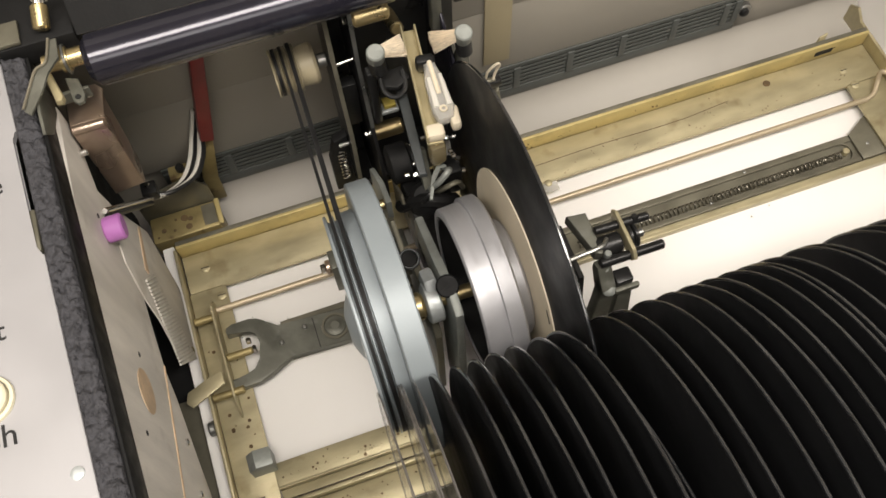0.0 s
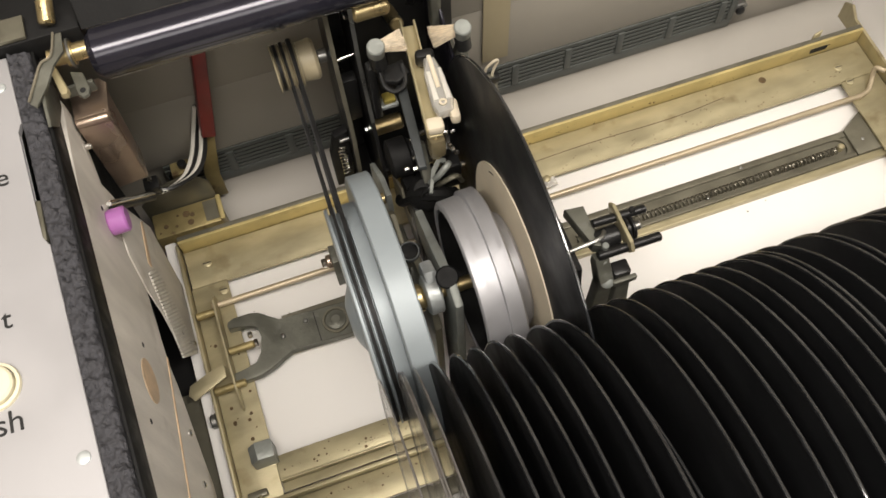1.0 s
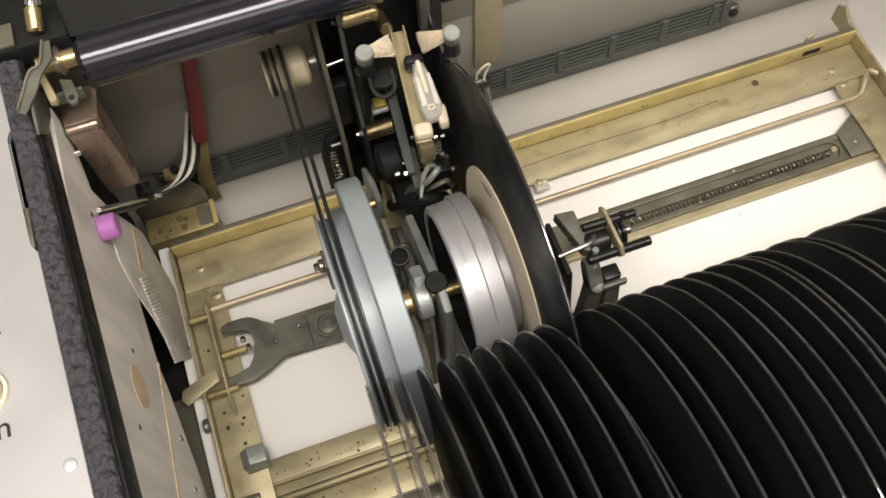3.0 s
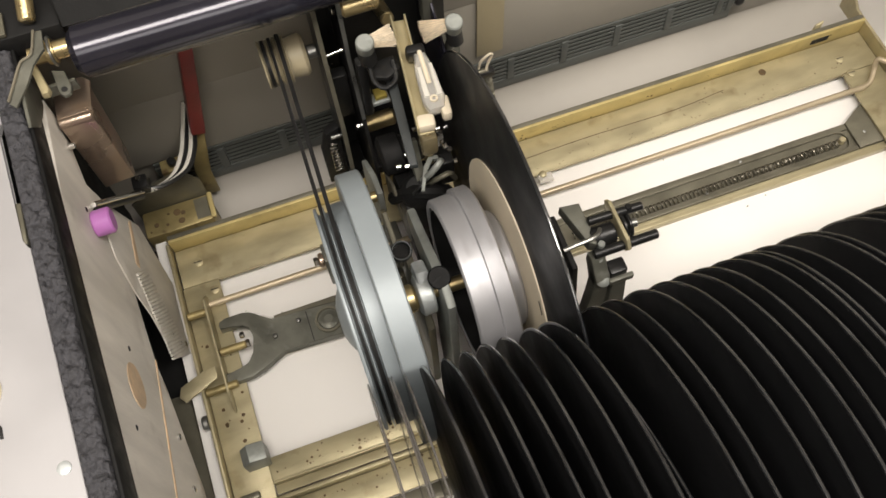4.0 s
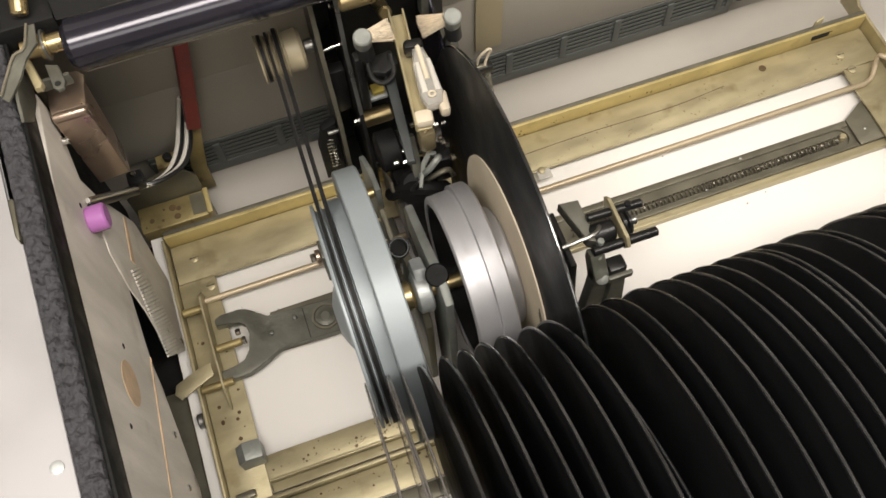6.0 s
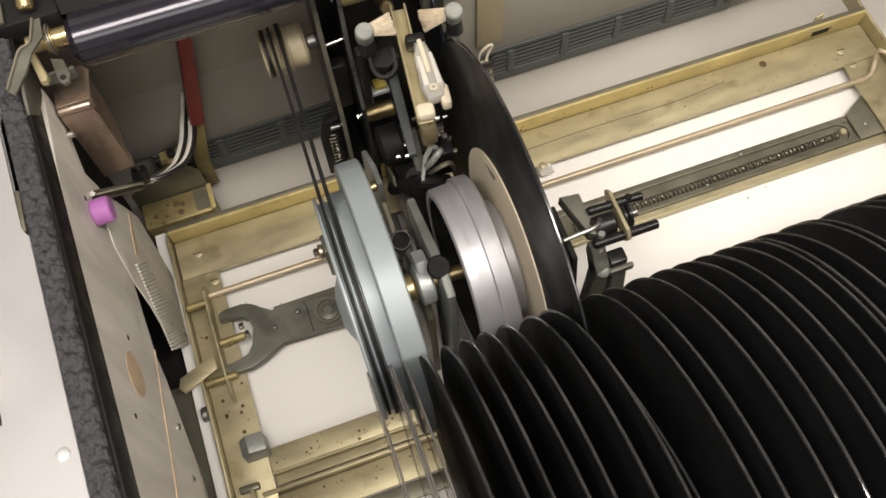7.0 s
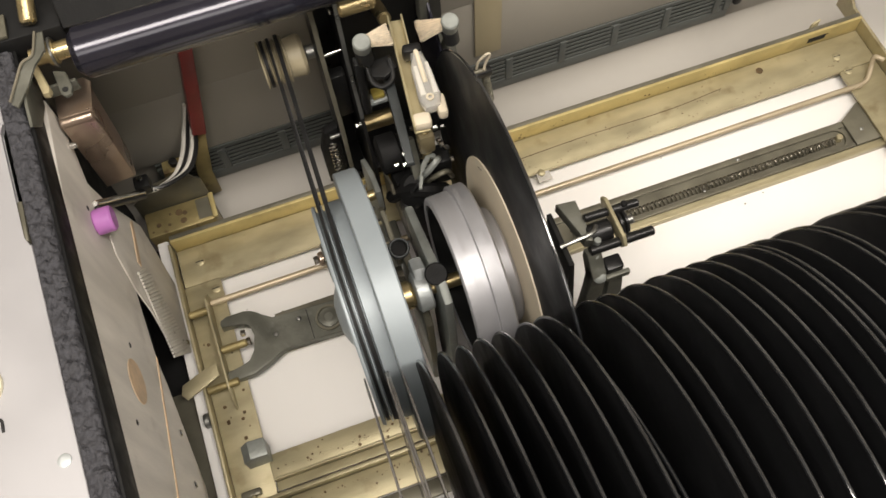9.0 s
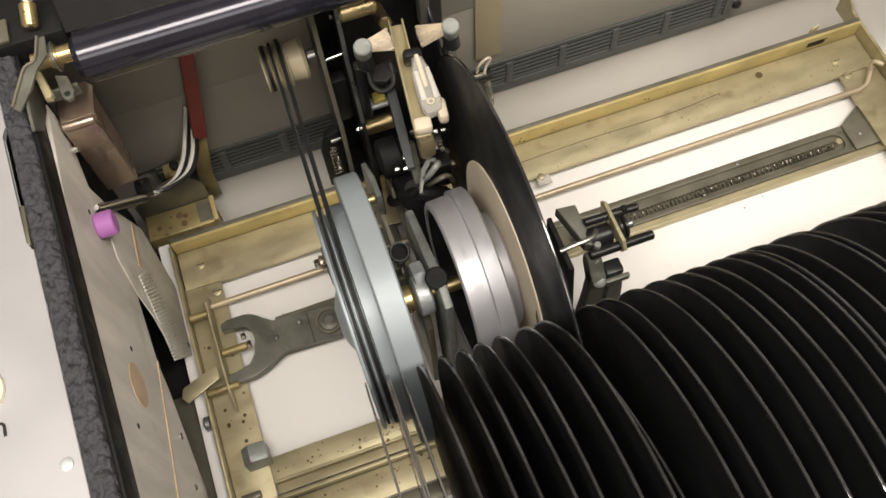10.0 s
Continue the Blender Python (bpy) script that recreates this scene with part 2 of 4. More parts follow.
# ---- setting ----
single("floor", box(-0.105, 0.375, -0.25, 0.2459, FZ - 0.012, FZ), WHITE, "bright white painted cabinet floor under the rails", "floor", kind="structure")
single("deck", box(-0.0721, 0.3194, 0.0860, 0.2371, FZ + 0.0002, DZ, 0.0004), WHITE, "bright white deck board inside the rail frame", "deck", kind="structure")
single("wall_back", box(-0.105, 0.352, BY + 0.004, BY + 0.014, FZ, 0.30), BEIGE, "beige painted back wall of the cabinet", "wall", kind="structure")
single("wall_right", box(0.352, 0.362, -0.25, BY + 0.014, FZ, 0.30), WHITE, "off-white painted side wall of the cabinet", "wall", kind="structure")
# near-black colour carries the shade of the gap below the board
single("wall_left", box(-0.21, -0.0935, -0.25, BY - 0.002, FZ, 0.180), DARK, "near-black cabinet inside below the panel, shade put into its colour", "wall", kind="structure")
single("wall_front", box(-0.105, 0.352, -0.26, -0.25, FZ, 0.20), BEIGE, "beige painted front wall of the cabinet", "wall", kind="structure")


single("ledge", box(-0.0800, -0.0740, 0.0700, 0.2450, FZ, 0.0372, 0.0006), WHITE, "white painted ledge beside the rail frame", "ledge", kind="structure")
single("gutter_lining", box(-0.0934, -0.0802, -0.2400, 0.1640, FZ + 0.0001, 0.0320), OLIVE, "dull olive metal lining between ledge and board", "gutter", kind="structure")
# added black strip stands for the shade in the gap beside the ledge
single("gutter", box(-0.0934, -0.0802, 0.1642, 0.2450, FZ + 0.0001, 0.0300), RUBBER, "added black strip for the shade between ledge and board", "gutter", kind="structure")


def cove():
    """Floor strip curved up into the back wall, shaped to darken towards the vents."""
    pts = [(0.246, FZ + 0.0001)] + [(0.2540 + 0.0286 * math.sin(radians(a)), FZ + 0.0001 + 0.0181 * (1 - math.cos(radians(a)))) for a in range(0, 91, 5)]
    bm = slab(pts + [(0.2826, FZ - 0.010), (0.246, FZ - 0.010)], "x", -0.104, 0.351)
    single("floor_cove", bm, COVE, "grey curve from the floor up to the vents, shade in its colour", "floor", kind="structure", smooth=30)


cove()


def room():
    single("room_floor", box(-2, 2, -2, 2, -0.62, -0.6), ROOM, "pale floor of the surrounding room", "floor", kind="structure")
    single("room_ceiling", box(-2, 2, -2, 2, 1.9, 1.92), ROOM, "pale ceiling of the surrounding room", "ceiling", kind="structure")
    for n, (x0, x1, y0, y1) in enumerate(((-2.02, -2, -2, 2), (2, 2.02, -2, 2), (-2, 2, -2.02, -2), (-2, 2, 2, 2.02))):
        single("wall_room_%d" % (n + 1), box(x0, x1, y0, y1, -0.6, 1.9), ROOM, "pale plaster wall of the surrounding room", "wall", kind="structure")
    single("cabinet_base", box(-0.21, 0.375, -0.26, 0.30, -0.6, FZ - 0.0130), BLACK, "dark cabinet body below the white floor", "cabinet", kind="structure")


room()


def vent(x0, x1, mullions, z1):
    y, z0 = BY + 0.0035, VZ + 0.0003
    v = thing("vent_grille", (x0, y, z0), "grey plastic louvred vent grille at the foot of the wall", "vent", "vent grilles")
    part("backing", box(x0, x1, y - 0.001, y, z0, z1), DARK, v)
    part("bottom_rail", box(x0, x1, y - 0.0042, y - 0.0011, z0, z0 + 0.0075, 0.0004), VENT, v)
    part("top_rail", box(x0, x1, y - 0.0042, y - 0.0011, z1 - 0.003, z1, 0.0004), VENT, v)
    edges = [x0 + 0.002] + list(mullions) + [x1 - 0.002]
    for c in edges:
        part("mullion", box(c - 0.002, c + 0.002, y - 0.0050, y - 0.0011, z0 + 0.0077, z1 - 0.0032, 0.0004), VENT, v)
    n = 5
    for a, b in zip(edges, edges[1:]):
        for k in range(n):
            z = z0 + 0.0083 + (k + 0.5) * (z1 - z0 - 0.0118) / n
            part("slat", box(a + 0.0021, b - 0.0021, y - 0.0042, y - 0.0037, z - 0.00085, z + 0.00085), VENT, v, smooth=0)
    return v


vent(0.0640, 0.2655, (0.0970, 0.1289, 0.1607, 0.1926, 0.2243, 0.2564), 0.0508)
vent(-0.0690, 0.0320, (-0.0345, -0.0015), 0.0508)
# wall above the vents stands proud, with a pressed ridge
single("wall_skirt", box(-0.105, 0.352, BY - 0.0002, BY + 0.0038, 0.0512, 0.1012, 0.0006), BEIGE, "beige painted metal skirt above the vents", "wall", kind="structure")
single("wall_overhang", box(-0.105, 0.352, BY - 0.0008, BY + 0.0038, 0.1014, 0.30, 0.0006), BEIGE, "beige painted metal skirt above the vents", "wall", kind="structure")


# warm reflection on the wall, put in as a thin ivory-coloured strip
single("reflection_strip", box(0.1085, 0.1232, BY - 0.0022, BY - 0.0010, 0.0600, 0.135, 0.0005), IVORY, "thin ivory strip for a warm reflection on the beige wall", "trim", kind="structure")


def wall_knob():
    k = thing("wall_knob", (0.2693, BY, 0.0355), "round dark steel knob screwed beside the vent", "knob")
    part("washer", rod((0.2693, BY + 0.0035, 0.0355), (0.2693, BY - 0.001, 0.0355), 0.0052, 24), STEEL, k)
    part("screw", screw_head((0.2693, BY - 0.0011, 0.0355), (0, -1, 0), 0.0028, 0.002), BLACK, k)


wall_knob()

# ---- left bulkhead: panel, foam, board ----


def letters(body, x, y, z, size, parent):
    data = bpy.data.curves.new("lettering", "FONT")
    data.body, data.size, data.align_x, data.extrude = body, size, "RIGHT", 0.00012
    data.materials.append(INK)
    ob = new("lettering", data)
    ob.parent = parent
    ob.matrix_parent_inverse = parent.matrix_basis.inverted()
    ob.matrix_basis = pose(x, y, z)
    return ob


def askew(bm):
    """The panel edge runs slightly askew to the rails."""
    for v in bm.verts:
        if v.co.x > -0.15:
            v.co.x += 0.048 * (0.195 - v.co.y)
    return bm


def control_panel():
    p = thing("control_panel", (-0.14, 0.1, 0.19), "satin aluminium control panel with black lettering and buttons", "panel", kind="structure")
    part("plate", askew(slab([(-0.20, -0.05), (-0.0862, -0.05), (-0.0862, 0.166), (-0.0885, 0.169), (-0.0885, 0.213), (-0.0862, 0.216), (-0.0862, 0.247), (-0.20, 0.247)], "z", 0.1925, 0.1950, 0.0005)), PANEL, p)
    letters("sh", -0.1005, 0.1070, 0.19515, 0.0102, p)
    letters("t", -0.1000, 0.1408, 0.19515, 0.0098, p)
    letters("e", -0.0942, 0.1930, 0.19515, 0.0098, p)
    for y in (0.0925, 0.2338):
        s = part("screw", screw_head((-0.0907 + 0.048 * (0.195 - y), y, 0.195), (0, 0, 1), 0.0021, 0.0009), ALLOY, p)
    for y in (0.1225,):
        b = thing("push_button", (-0.1075, y, 0.195), "round cream plastic push button on the aluminium panel", "button", "panel buttons")
        part("bezel", ring([(0, 0.0078), (0.0012, 0.0076), (0.0014, 0.0066), (0, 0.0064)], (-0.1075, y, 0.1951), (-0.1075, y, 1), 40), CREAM, b)
        part("cap", turned([(0, 0.0062), (0.0028, 0.0062), (0.0034, 0.0056), (0.0036, 0.0030)], (-0.1075, y, 0.1951), (-0.1075, y, 1), 40), CREAM, b)
    part("latch_tab", box(-0.0882, -0.0856, 0.168, 0.184, 0.1900, 0.1945, 0.0008), OLIVE, p, "olive metal latch tab")


control_panel()


def foam_strip():
    foam = bmesh.new()
    n, m = 420, 14
    x0, x1, z0, z1 = -0.0860, -0.0781, 0.1835, 0.1962
    rows = []
    for i in range(n + 1):
        y = -0.02 + i * (0.247 + 0.02) / n
        row = [foam.verts.new((x0, y, z0))]
        for k in range(m + 1):
            u = k / m
            lump = noise.noise(Vector((y * 420, u * 3.4, 1.7))) * 0.0018 + noise.noise(Vector((y * 900, u * 9, 4.0))) * 0.0005
            edge = 0.0016 * max(0.0, (u - 0.82) / 0.18) ** 2 + 0.001 * max(0.0, (0.12 - u) / 0.12) ** 2
            row.append(foam.verts.new((x0 + u * (x1 - x0) + 0.2 * lump, y, z1 + lump - edge)))
        row.append(foam.verts.new((x1 + 0.0004 * noise.noise(Vector((y * 500, 8, 0))), y, z0)))
        rows.append(row)
    w = len(rows[0])
    for a, b in zip(rows, rows[1:]):
        for k in range(w):
            foam.faces.new((a[k], a[(k + 1) % w], b[(k + 1) % w], b[k]))
    foam.faces.new(rows[0])
    foam.faces.new(rows[-1])
    f = thing("foam_strip", (-0.08, 0.1, 0.183), "rough charcoal foam sealing strip along the panel edge", "sealing strip")
    part("foam", askew(foam), FOAM, f, smooth=50)
    part("facing", askew(box(-0.0779, -0.0766, -0.02, 0.247, 0.1834, 0.1946, 0.0005)), RUBBER, f, "smooth black rubber facing")
    part("backing_tape", askew(box(-0.0862, -0.0768, -0.02, 0.247, 0.1815, 0.1832)), RUBBER, f, "black backing tape")


foam_strip()


def side_board():
    outline = [(-0.03, 0.1812), (0.233, 0.1812), (0.233, 0.168), (0.226, 0.158), (0.2135, 0.150), (0.2165, 0.136), (0.2205, 0.104), (0.1990, 0.1105), (0.1815, 0.1135), (0.1560, 0.1045), (0.1500, 0.1035),
               (0.1525, 0.1021), (0.1447, 0.0946), (0.1207, 0.0802), (0.1067, 0.0701), (-0.03, 0.0600)]
    b = thing("side_board", (-0.08, 0.1, 0.181), "grey-brown sealed board hanging below the foam strip", "board", kind="structure")
    part("face", slab(outline, "x", -0.084, -0.0765, 0.0006), PLY, b)
    part("raw_edge", slab([(0.1545, 0.1050), (0.0933, 0.1186), (-0.03, 0.1466), (-0.03, 0.1450), (0.0933, 0.1174), (0.1545, 0.1036)], "x", -0.0768, -0.0761), PLYEDGE, b, "bare orange-brown board edge")
    part("recess", rod((-0.0770, 0.1325, 0.1390), (-0.0762, 0.1325, 0.1390), 0.0088, 36), PLYEDGE, b, "bare orange-brown round recess")
    for y, z in ((0.1475, 0.1385), (0.1135, 0.1495), (0.1990, 0.1560)):
        part("screw_hole", rod((-0.0768, y, z), (-0.0763, y, z), 0.0011, 12), DARK, b)
    for y, z in ((0.1240, 0.094), (0.103, 0.0895)):
        part("nail", screw_head((-0.0765, y, z), (1, 0, 0), 0.0016), CHROME, b)
    part("nail", rod((-0.0765, 0.2235, 0.163), (-0.0735, 0.2235, 0.163), 0.0015), CHROME, b, "bright steel pin")
    f = thing("board_fin", (-0.0755, 0.2, 0.05), "grey fibreboard fin with a milky ribbed plastic edge", "fin")
    fin = [(0.2165, 0.1290), (0.2268, 0.0949), (0.2306, 0.0823), (0.2181, 0.0316), (0.1949, 0.0240), (0.1811, 0.0373), (0.1675, 0.0686), (0.1790, 0.0960), (0.1815, 0.1130), (0.1900, 0.1320), (0.2060, 0.1400)]
    part("sheet", slab(fin, "x", -0.0764, -0.0758, 0.0001), PLY, f)
    part("raw_edge", slab([(0.2255, 0.0968), (0.2235, 0.1000), (0.2005, 0.1030), (0.2005, 0.0985)], "x", -0.0759, -0.0754), PLYEDGE, f, "bare orange-brown edge")
    edge0, edge1 = Vector((0.193, 0.1081)), Vector((0.1636, 0.078))
    inner0, inner1 = Vector((0.2036, 0.091)), Vector((0.181, 0.042))
    for k in range(26):
        a, b = edge0.lerp(edge1, k / 25.6), inner0.lerp(inner1, k / 25.6)
        c, d = edge0.lerp(edge1, (k + 0.7) / 25.6), inner0.lerp(inner1, (k + 0.7) / 25.6)
        part("rib", slab([tuple(a), tuple(c), tuple(d), tuple(b)], "x", -0.0757, -0.0748, 0.0001), MILK, f)
    part("screw", screw_head((-0.0757, 0.1835, 0.0440), (1, 0, 0), 0.0017), CHROME, f)


side_board()


def nylon_roller():
    r = thing("nylon_roller", (-0.0765, 0.193, 0.15), "short mauve nylon roller on a pin in the board", "roller")
    part("sleeve", turned([(0, 0.0046), (0.0006, 0.0051), (0.0064, 0.0051), (0.0071, 0.0044)], (-0.0764, 0.1955, 0.1500), (0, 0.1955, 0.1500), 28), PURPLE, r)
    part("pin", rod((-0.0764, 0.1955, 0.1500), (-0.0692, 0.1955, 0.1500), 0.0014), PURPLE, r)


nylon_roller()


def bent_bracket():
    b = thing("angle_bracket", (-0.07, 0.228, 0.12), "copper-toned folded steel bracket beside the board", "bracket")
    part("web", slab([(-0.0755, 0.126), (-0.0625, 0.128), (-0.0625, 0.166), (-0.0632, 0.172), (-0.0755, 0.172)], "y", 0.2262, 0.2278, 0.0004), BRONZE, b)
    part("flange", slab([(0.2280, 0.126), (0.2380, 0.130), (0.2440, 0.172), (0.2280, 0.172)], "x", -0.0640, -0.0625, 0.0004), BRONZE, b)
    part("bend", rod((-0.0755, 0.2278, 0.1715), (-0.0630, 0.2278, 0.1715), 0.0020), BRONZE, b)
    part("top_plate", slab([(-0.0755, 0.2285), (-0.0625, 0.2285), (-0.0610, 0.2420), (-0.0635, 0.2450), (-0.0755, 0.2450)], "z", 0.1720, 0.1735, 0.0005), BRONZE, b)


bent_bracket()


def tube_bracket():
    b = thing("lever_bracket", (-0.07, 0.235, 0.19), "pale zinc lever bracket holding the tube end", "bracket")
    part("plate", slab([(-0.0690, 0.2450), (-0.0712, 0.2348), (-0.0750, 0.2330), (-0.0780, 0.2260), (-0.0812, 0.2175), (-0.0790, 0.2150), (-0.0745, 0.2230), (-0.0715, 0.2310), (-0.0668, 0.2360), (-0.0665, 0.2450)], "z", 0.2010, 0.2020, 0.0003), CAST, b)
    part("plate_edge", pipe([(-0.0690, 0.2450, 0.2026), (-0.0712, 0.2350, 0.2026), (-0.0750, 0.2330, 0.2026), (-0.0780, 0.2260, 0.2026), (-0.0812, 0.2178, 0.2026)], 0.0005, 8, smooth_steps=3), TINNED, b, "bright worn plate edge")
    part("cheek", slab([(0.2080, 0.1990), (0.2160, 0.2005), (0.2270, 0.2005), (0.2345, 0.1960), (0.2345, 0.1840), (0.2280, 0.1830), (0.2150, 0.1890)], "x", -0.0775, -0.0763, 0.0003), CAST, b)
    part("finger", slab([(-0.0752, 0.2375), (-0.0722, 0.2360), (-0.0692, 0.2240), (-0.0700, 0.2222), (-0.0722, 0.2225)], "z", 0.1930, 0.1965, 0.0010), PALEBRASS, b)
    part("finger", slab([(-0.0690, 0.2360), (-0.0645, 0.2340), (-0.0630, 0.2265), (-0.0638, 0.2236), (-0.0660, 0.2230), (-0.0676, 0.2248)], "z", 0.1895, 0.1915, 0.0006), CAST, b)
    part("eye", rod((-0.0656, 0.2258, 0.1914), (-0.0656, 0.2258, 0.1918), 0.0011, 16), DARK, b)
    part("hinge_plate", box(-0.0735, -0.0622, 0.2310, 0.2325, 0.1830, 0.1885, 0.0004), CAST, b)


tube_bracket()


def dark_tube():
    t = thing("dark_tube", (0.0, 0.245, 0.2), "glossy dark tube on brass end fittings", "tube")
    part("tube", rod((-0.0600, 0.2401, 0.1914), (0.056, 0.2401, 0.1914), 0.0095, 64), GLOSS, t)
    part("bright_seam", rod((-0.0570, 0.2338, 0.1842), (0.010, 0.2338, 0.1842), 0.0003, 8), CHROME, t, "bright scuffed seam line")
    e = part("end_fitting", turned([(0, 0.0032), (0.0060, 0.0032), (0.0061, 0.0045), (0.0090, 0.0045), (0.0091, 0.0034), (0.0150, 0.0034), (0.0151, 0.0022), (0.0165, 0.0022)], (-0.0745, 0.2420, 0.1935), (0, 0.2420, 0.1935), 24), BRASS, t, "turned brass end fitting")
    part("washer", rod((-0.0670, 0.2420, 0.1935), (-0.0660, 0.2420, 0.1935), 0.0056, 24), STEEL, e)
    k = thing("brass_knuckle", (-0.068, 0.256, 0.20), "brass knuckle joint with a bright ball end", "joint")
    part("body", rod((-0.0705, 0.2500, 0.2020), (-0.0690, 0.2580, 0.2060), 0.0030), BRASS, k)
    part("ball", turned([(0, 0.0012), (0.0008, 0.0025), (0.0022, 0.0030), (0.0036, 0.0025), (0.0044, 0.0010)], (-0.0690, 0.2580, 0.2050), (-0.0670, 0.2610, 0.2100), 18), CHROME, k)
    c = thing("tube_housing", (0.0, 0.27, 0.19), "black sheet-metal housing behind the tube", "housing")
    part("cover", slab([(0.2462, 0.1990), (0.2480, 0.1982), (0.2640, 0.2140), (0.2625, 0.2160)], "x", -0.0600, 0.0950, 0.0004), RUBBER, c)
    part("end_block", box(-0.2000, -0.0605, 0.2480, BY - 0.001, 0.1880, 0.1990, 0.001), RUBBER, c)
    part("hinge_leaf", box(-0.0920, -0.0790, 0.2485, 0.2590, 0.1992, 0.2010, 0.0004), OLIVE, c)


dark_tube()

# ---- brass rail frame ----


def rail_frame():
    f = thing("rail_frame", (0.12, 0.17, FZ), "gold-passivated steel rail frame with stains and rust specks", "frame")
    z = 0.037
    part("back_rail", box(-0.0715, 0.3195, 0.2155, 0.2370, z - 0.0015, z, 0.0003), ZINC, f)
    # yellow finish, lightened so its colour carries light from the front
    part("back_upstand", box(-0.0715, 0.3195, 0.2372, 0.2388, z - 0.0015, z + 0.0105, 0.0003), YELLOWZ, f, "yellow upstand, front light put into its colour")
    part("back_lip", box(-0.0715, 0.3195, 0.2389, 0.2412, z + 0.0092, z + 0.0105, 0.0003), OLIVE, f)
    part("rail_edge", box(-0.0535, 0.2970, 0.2145, 0.2154, z - 0.0015, z + 0.0006, 0.0002), ZINC, f)
    part("left_rail", box(-0.0720, -0.0535, 0.0925, 0.2153, z - 0.0017, z - 0.0002, 0.0003), ZINC, f)
    part("left_upstand", box(-0.0737, -0.0722, 0.0925, 0.2388, z - 0.0015, z + 0.0070, 0.0003), ZINC, f)
    part("front_rail", box(-0.0535, 0.300, 0.1085, 0.1195, z - 0.0018, z - 0.0003, 0.0003), ZINC, f)
    part("front_step", box(-0.0535, 0.300, 0.1075, 0.1084, z - 0.0050, z - 0.0003, 0.0002), ZINC, f)
    part("front_channel", box(-0.0535, 0.300, 0.1010, 0.1074, z - 0.0055, z - 0.0040, 0.0003), ZINC, f)
    part("front_upstand", box(-0.0600, 0.300, 0.0990, 0.1008, z - 0.0055, z + 0.0020, 0.0003), ZINC, f)
    part("front_ledge", box(-0.0600, 0.300, 0.0850, 0.0988, z - 0.0055, z - 0.0040, 0.0003), ZINC, f)
    # bright rod added for the highlight line along the front channel
    part("highlight_line", rod((-0.0560, 0.1022, z - 0.0028), (0.300, 0.1022, z - 0.0028), 0.0005, 8), CHROME, f, "bright rod for the highlight line")
    part("lower_channel", box(-0.0600, 0.300, 0.0770, 0.0848, z - 0.0100, z - 0.0070, 0.0003), OLIVE, f)
    part("right_rail", box(0.2970, 0.3190, 0.1030, 0.2153, z - 0.0017, z - 0.0002, 0.0003), ZINC, f)
    part("right_upstand", slab([(0.10, z - 0.0015), (0.258, z - 0.0015), (0.258, z + 0.010), (0.252, z + 0.014), (0.246, z + 0.0085), (0.10, z + 0.0085)], "x", 0.3196, 0.3212, 0.0003), ZINC, f)
    part("rail_tab", slab([(0.2890, z), (0.2945, z), (0.2945, z + 0.015), (0.2905, z + 0.013)], "y", 0.2413, 0.2425, 0.0003), ZINC, f)
    for x, y in ((-0.0612, 0.2274), (0.3004, 0.2248), (-0.0566, 0.2100), (0.3016, 0.2142)):
        s = part("screw", screw_head((x, y, z), (0, 0, 1), 0.0024, 0.0008), ZINC, f)
        part("slot", box(x - 0.0020, x + 0.0020, y - 0.0002, y + 0.0002, z + 0.0007, z + 0.0009), DARK, s)
    part("rivet", rod((0.2569, 0.2316, z), (0.2569, 0.2316, z + 0.0003), 0.0020, 18), BROWN, f)
    part("slot_hole", box(0.2880, 0.2985, 0.2369, 0.2372, z + 0.003, z + 0.0065), DARK, f)
    rnd = random.Random(11)
    for _ in range(26):
        x = rnd.uniform(0.10, 0.30)
        h = z + rnd.uniform(0.0005, 0.0060)
        part("rust_speck", rod((x, 0.2372, h), (x, 0.2370, h), 0.0002 + 0.0005 * rnd.random() ** 2, 8), BROWN, f)
    for _ in range(16):
        x, y = rnd.uniform(-0.070, -0.056), rnd.uniform(0.125, 0.185)
        part("rust_speck", rod((x, y, z - 0.0003), (x, y, z - 0.0001), rnd.uniform(0.0003, 0.0010), 8), BROWN, f)
    for _ in range(18):
        x, y = rnd.uniform(-0.050, 0.02), rnd.uniform(0.087, 0.118)
        top = z - 0.0003 if y > 0.1085 else z - 0.0040
        part("rust_speck", rod((x, y, top - 0.0001), (x, y, top + 0.0001), rnd.uniform(0.0003, 0.0009), 8), BROWN, f)
    specks = bmesh.new()
    for k in range(110):
        x = -0.052 + rnd.random() * 0.085
        y, top = ((0.1119, z - 0.0003), (0.0950, z - 0.0040))[k % 2]
        y += rnd.gauss(0, 0.0006)
        rod((x, y, top - 0.0001), (x, y, top + 0.00012), 0.00012 + 0.0005 * rnd.random() ** 3, 6, bm=specks)
    for k in range(60):
        x, y = rnd.uniform(0.10, 0.30), 0.2165 + abs(rnd.gauss(0, 0.006))
        rod((x, y, z - 0.0001), (x, y, z + 0.0001), rnd.uniform(0.00015, 0.0004), 6, bm=specks)
    tagged(part("rust_line", specks, BROWN, f, "scattered brown rust specks"), kind="stuff")
    part("scratch", pipe([(0.10, 0.2255, z), (0.15, 0.2268, z), (0.20, 0.2262, z), (0.232, 0.2285, z)], 0.0002, 5), BROWN, f)
    for x in (-0.066, 0.31):
        for y in (0.11, 0.222):
            part("foot", box(x - 0.003, x + 0.003, y - 0.004, y + 0.004, DZ, z - 0.0018), ZINC, f)
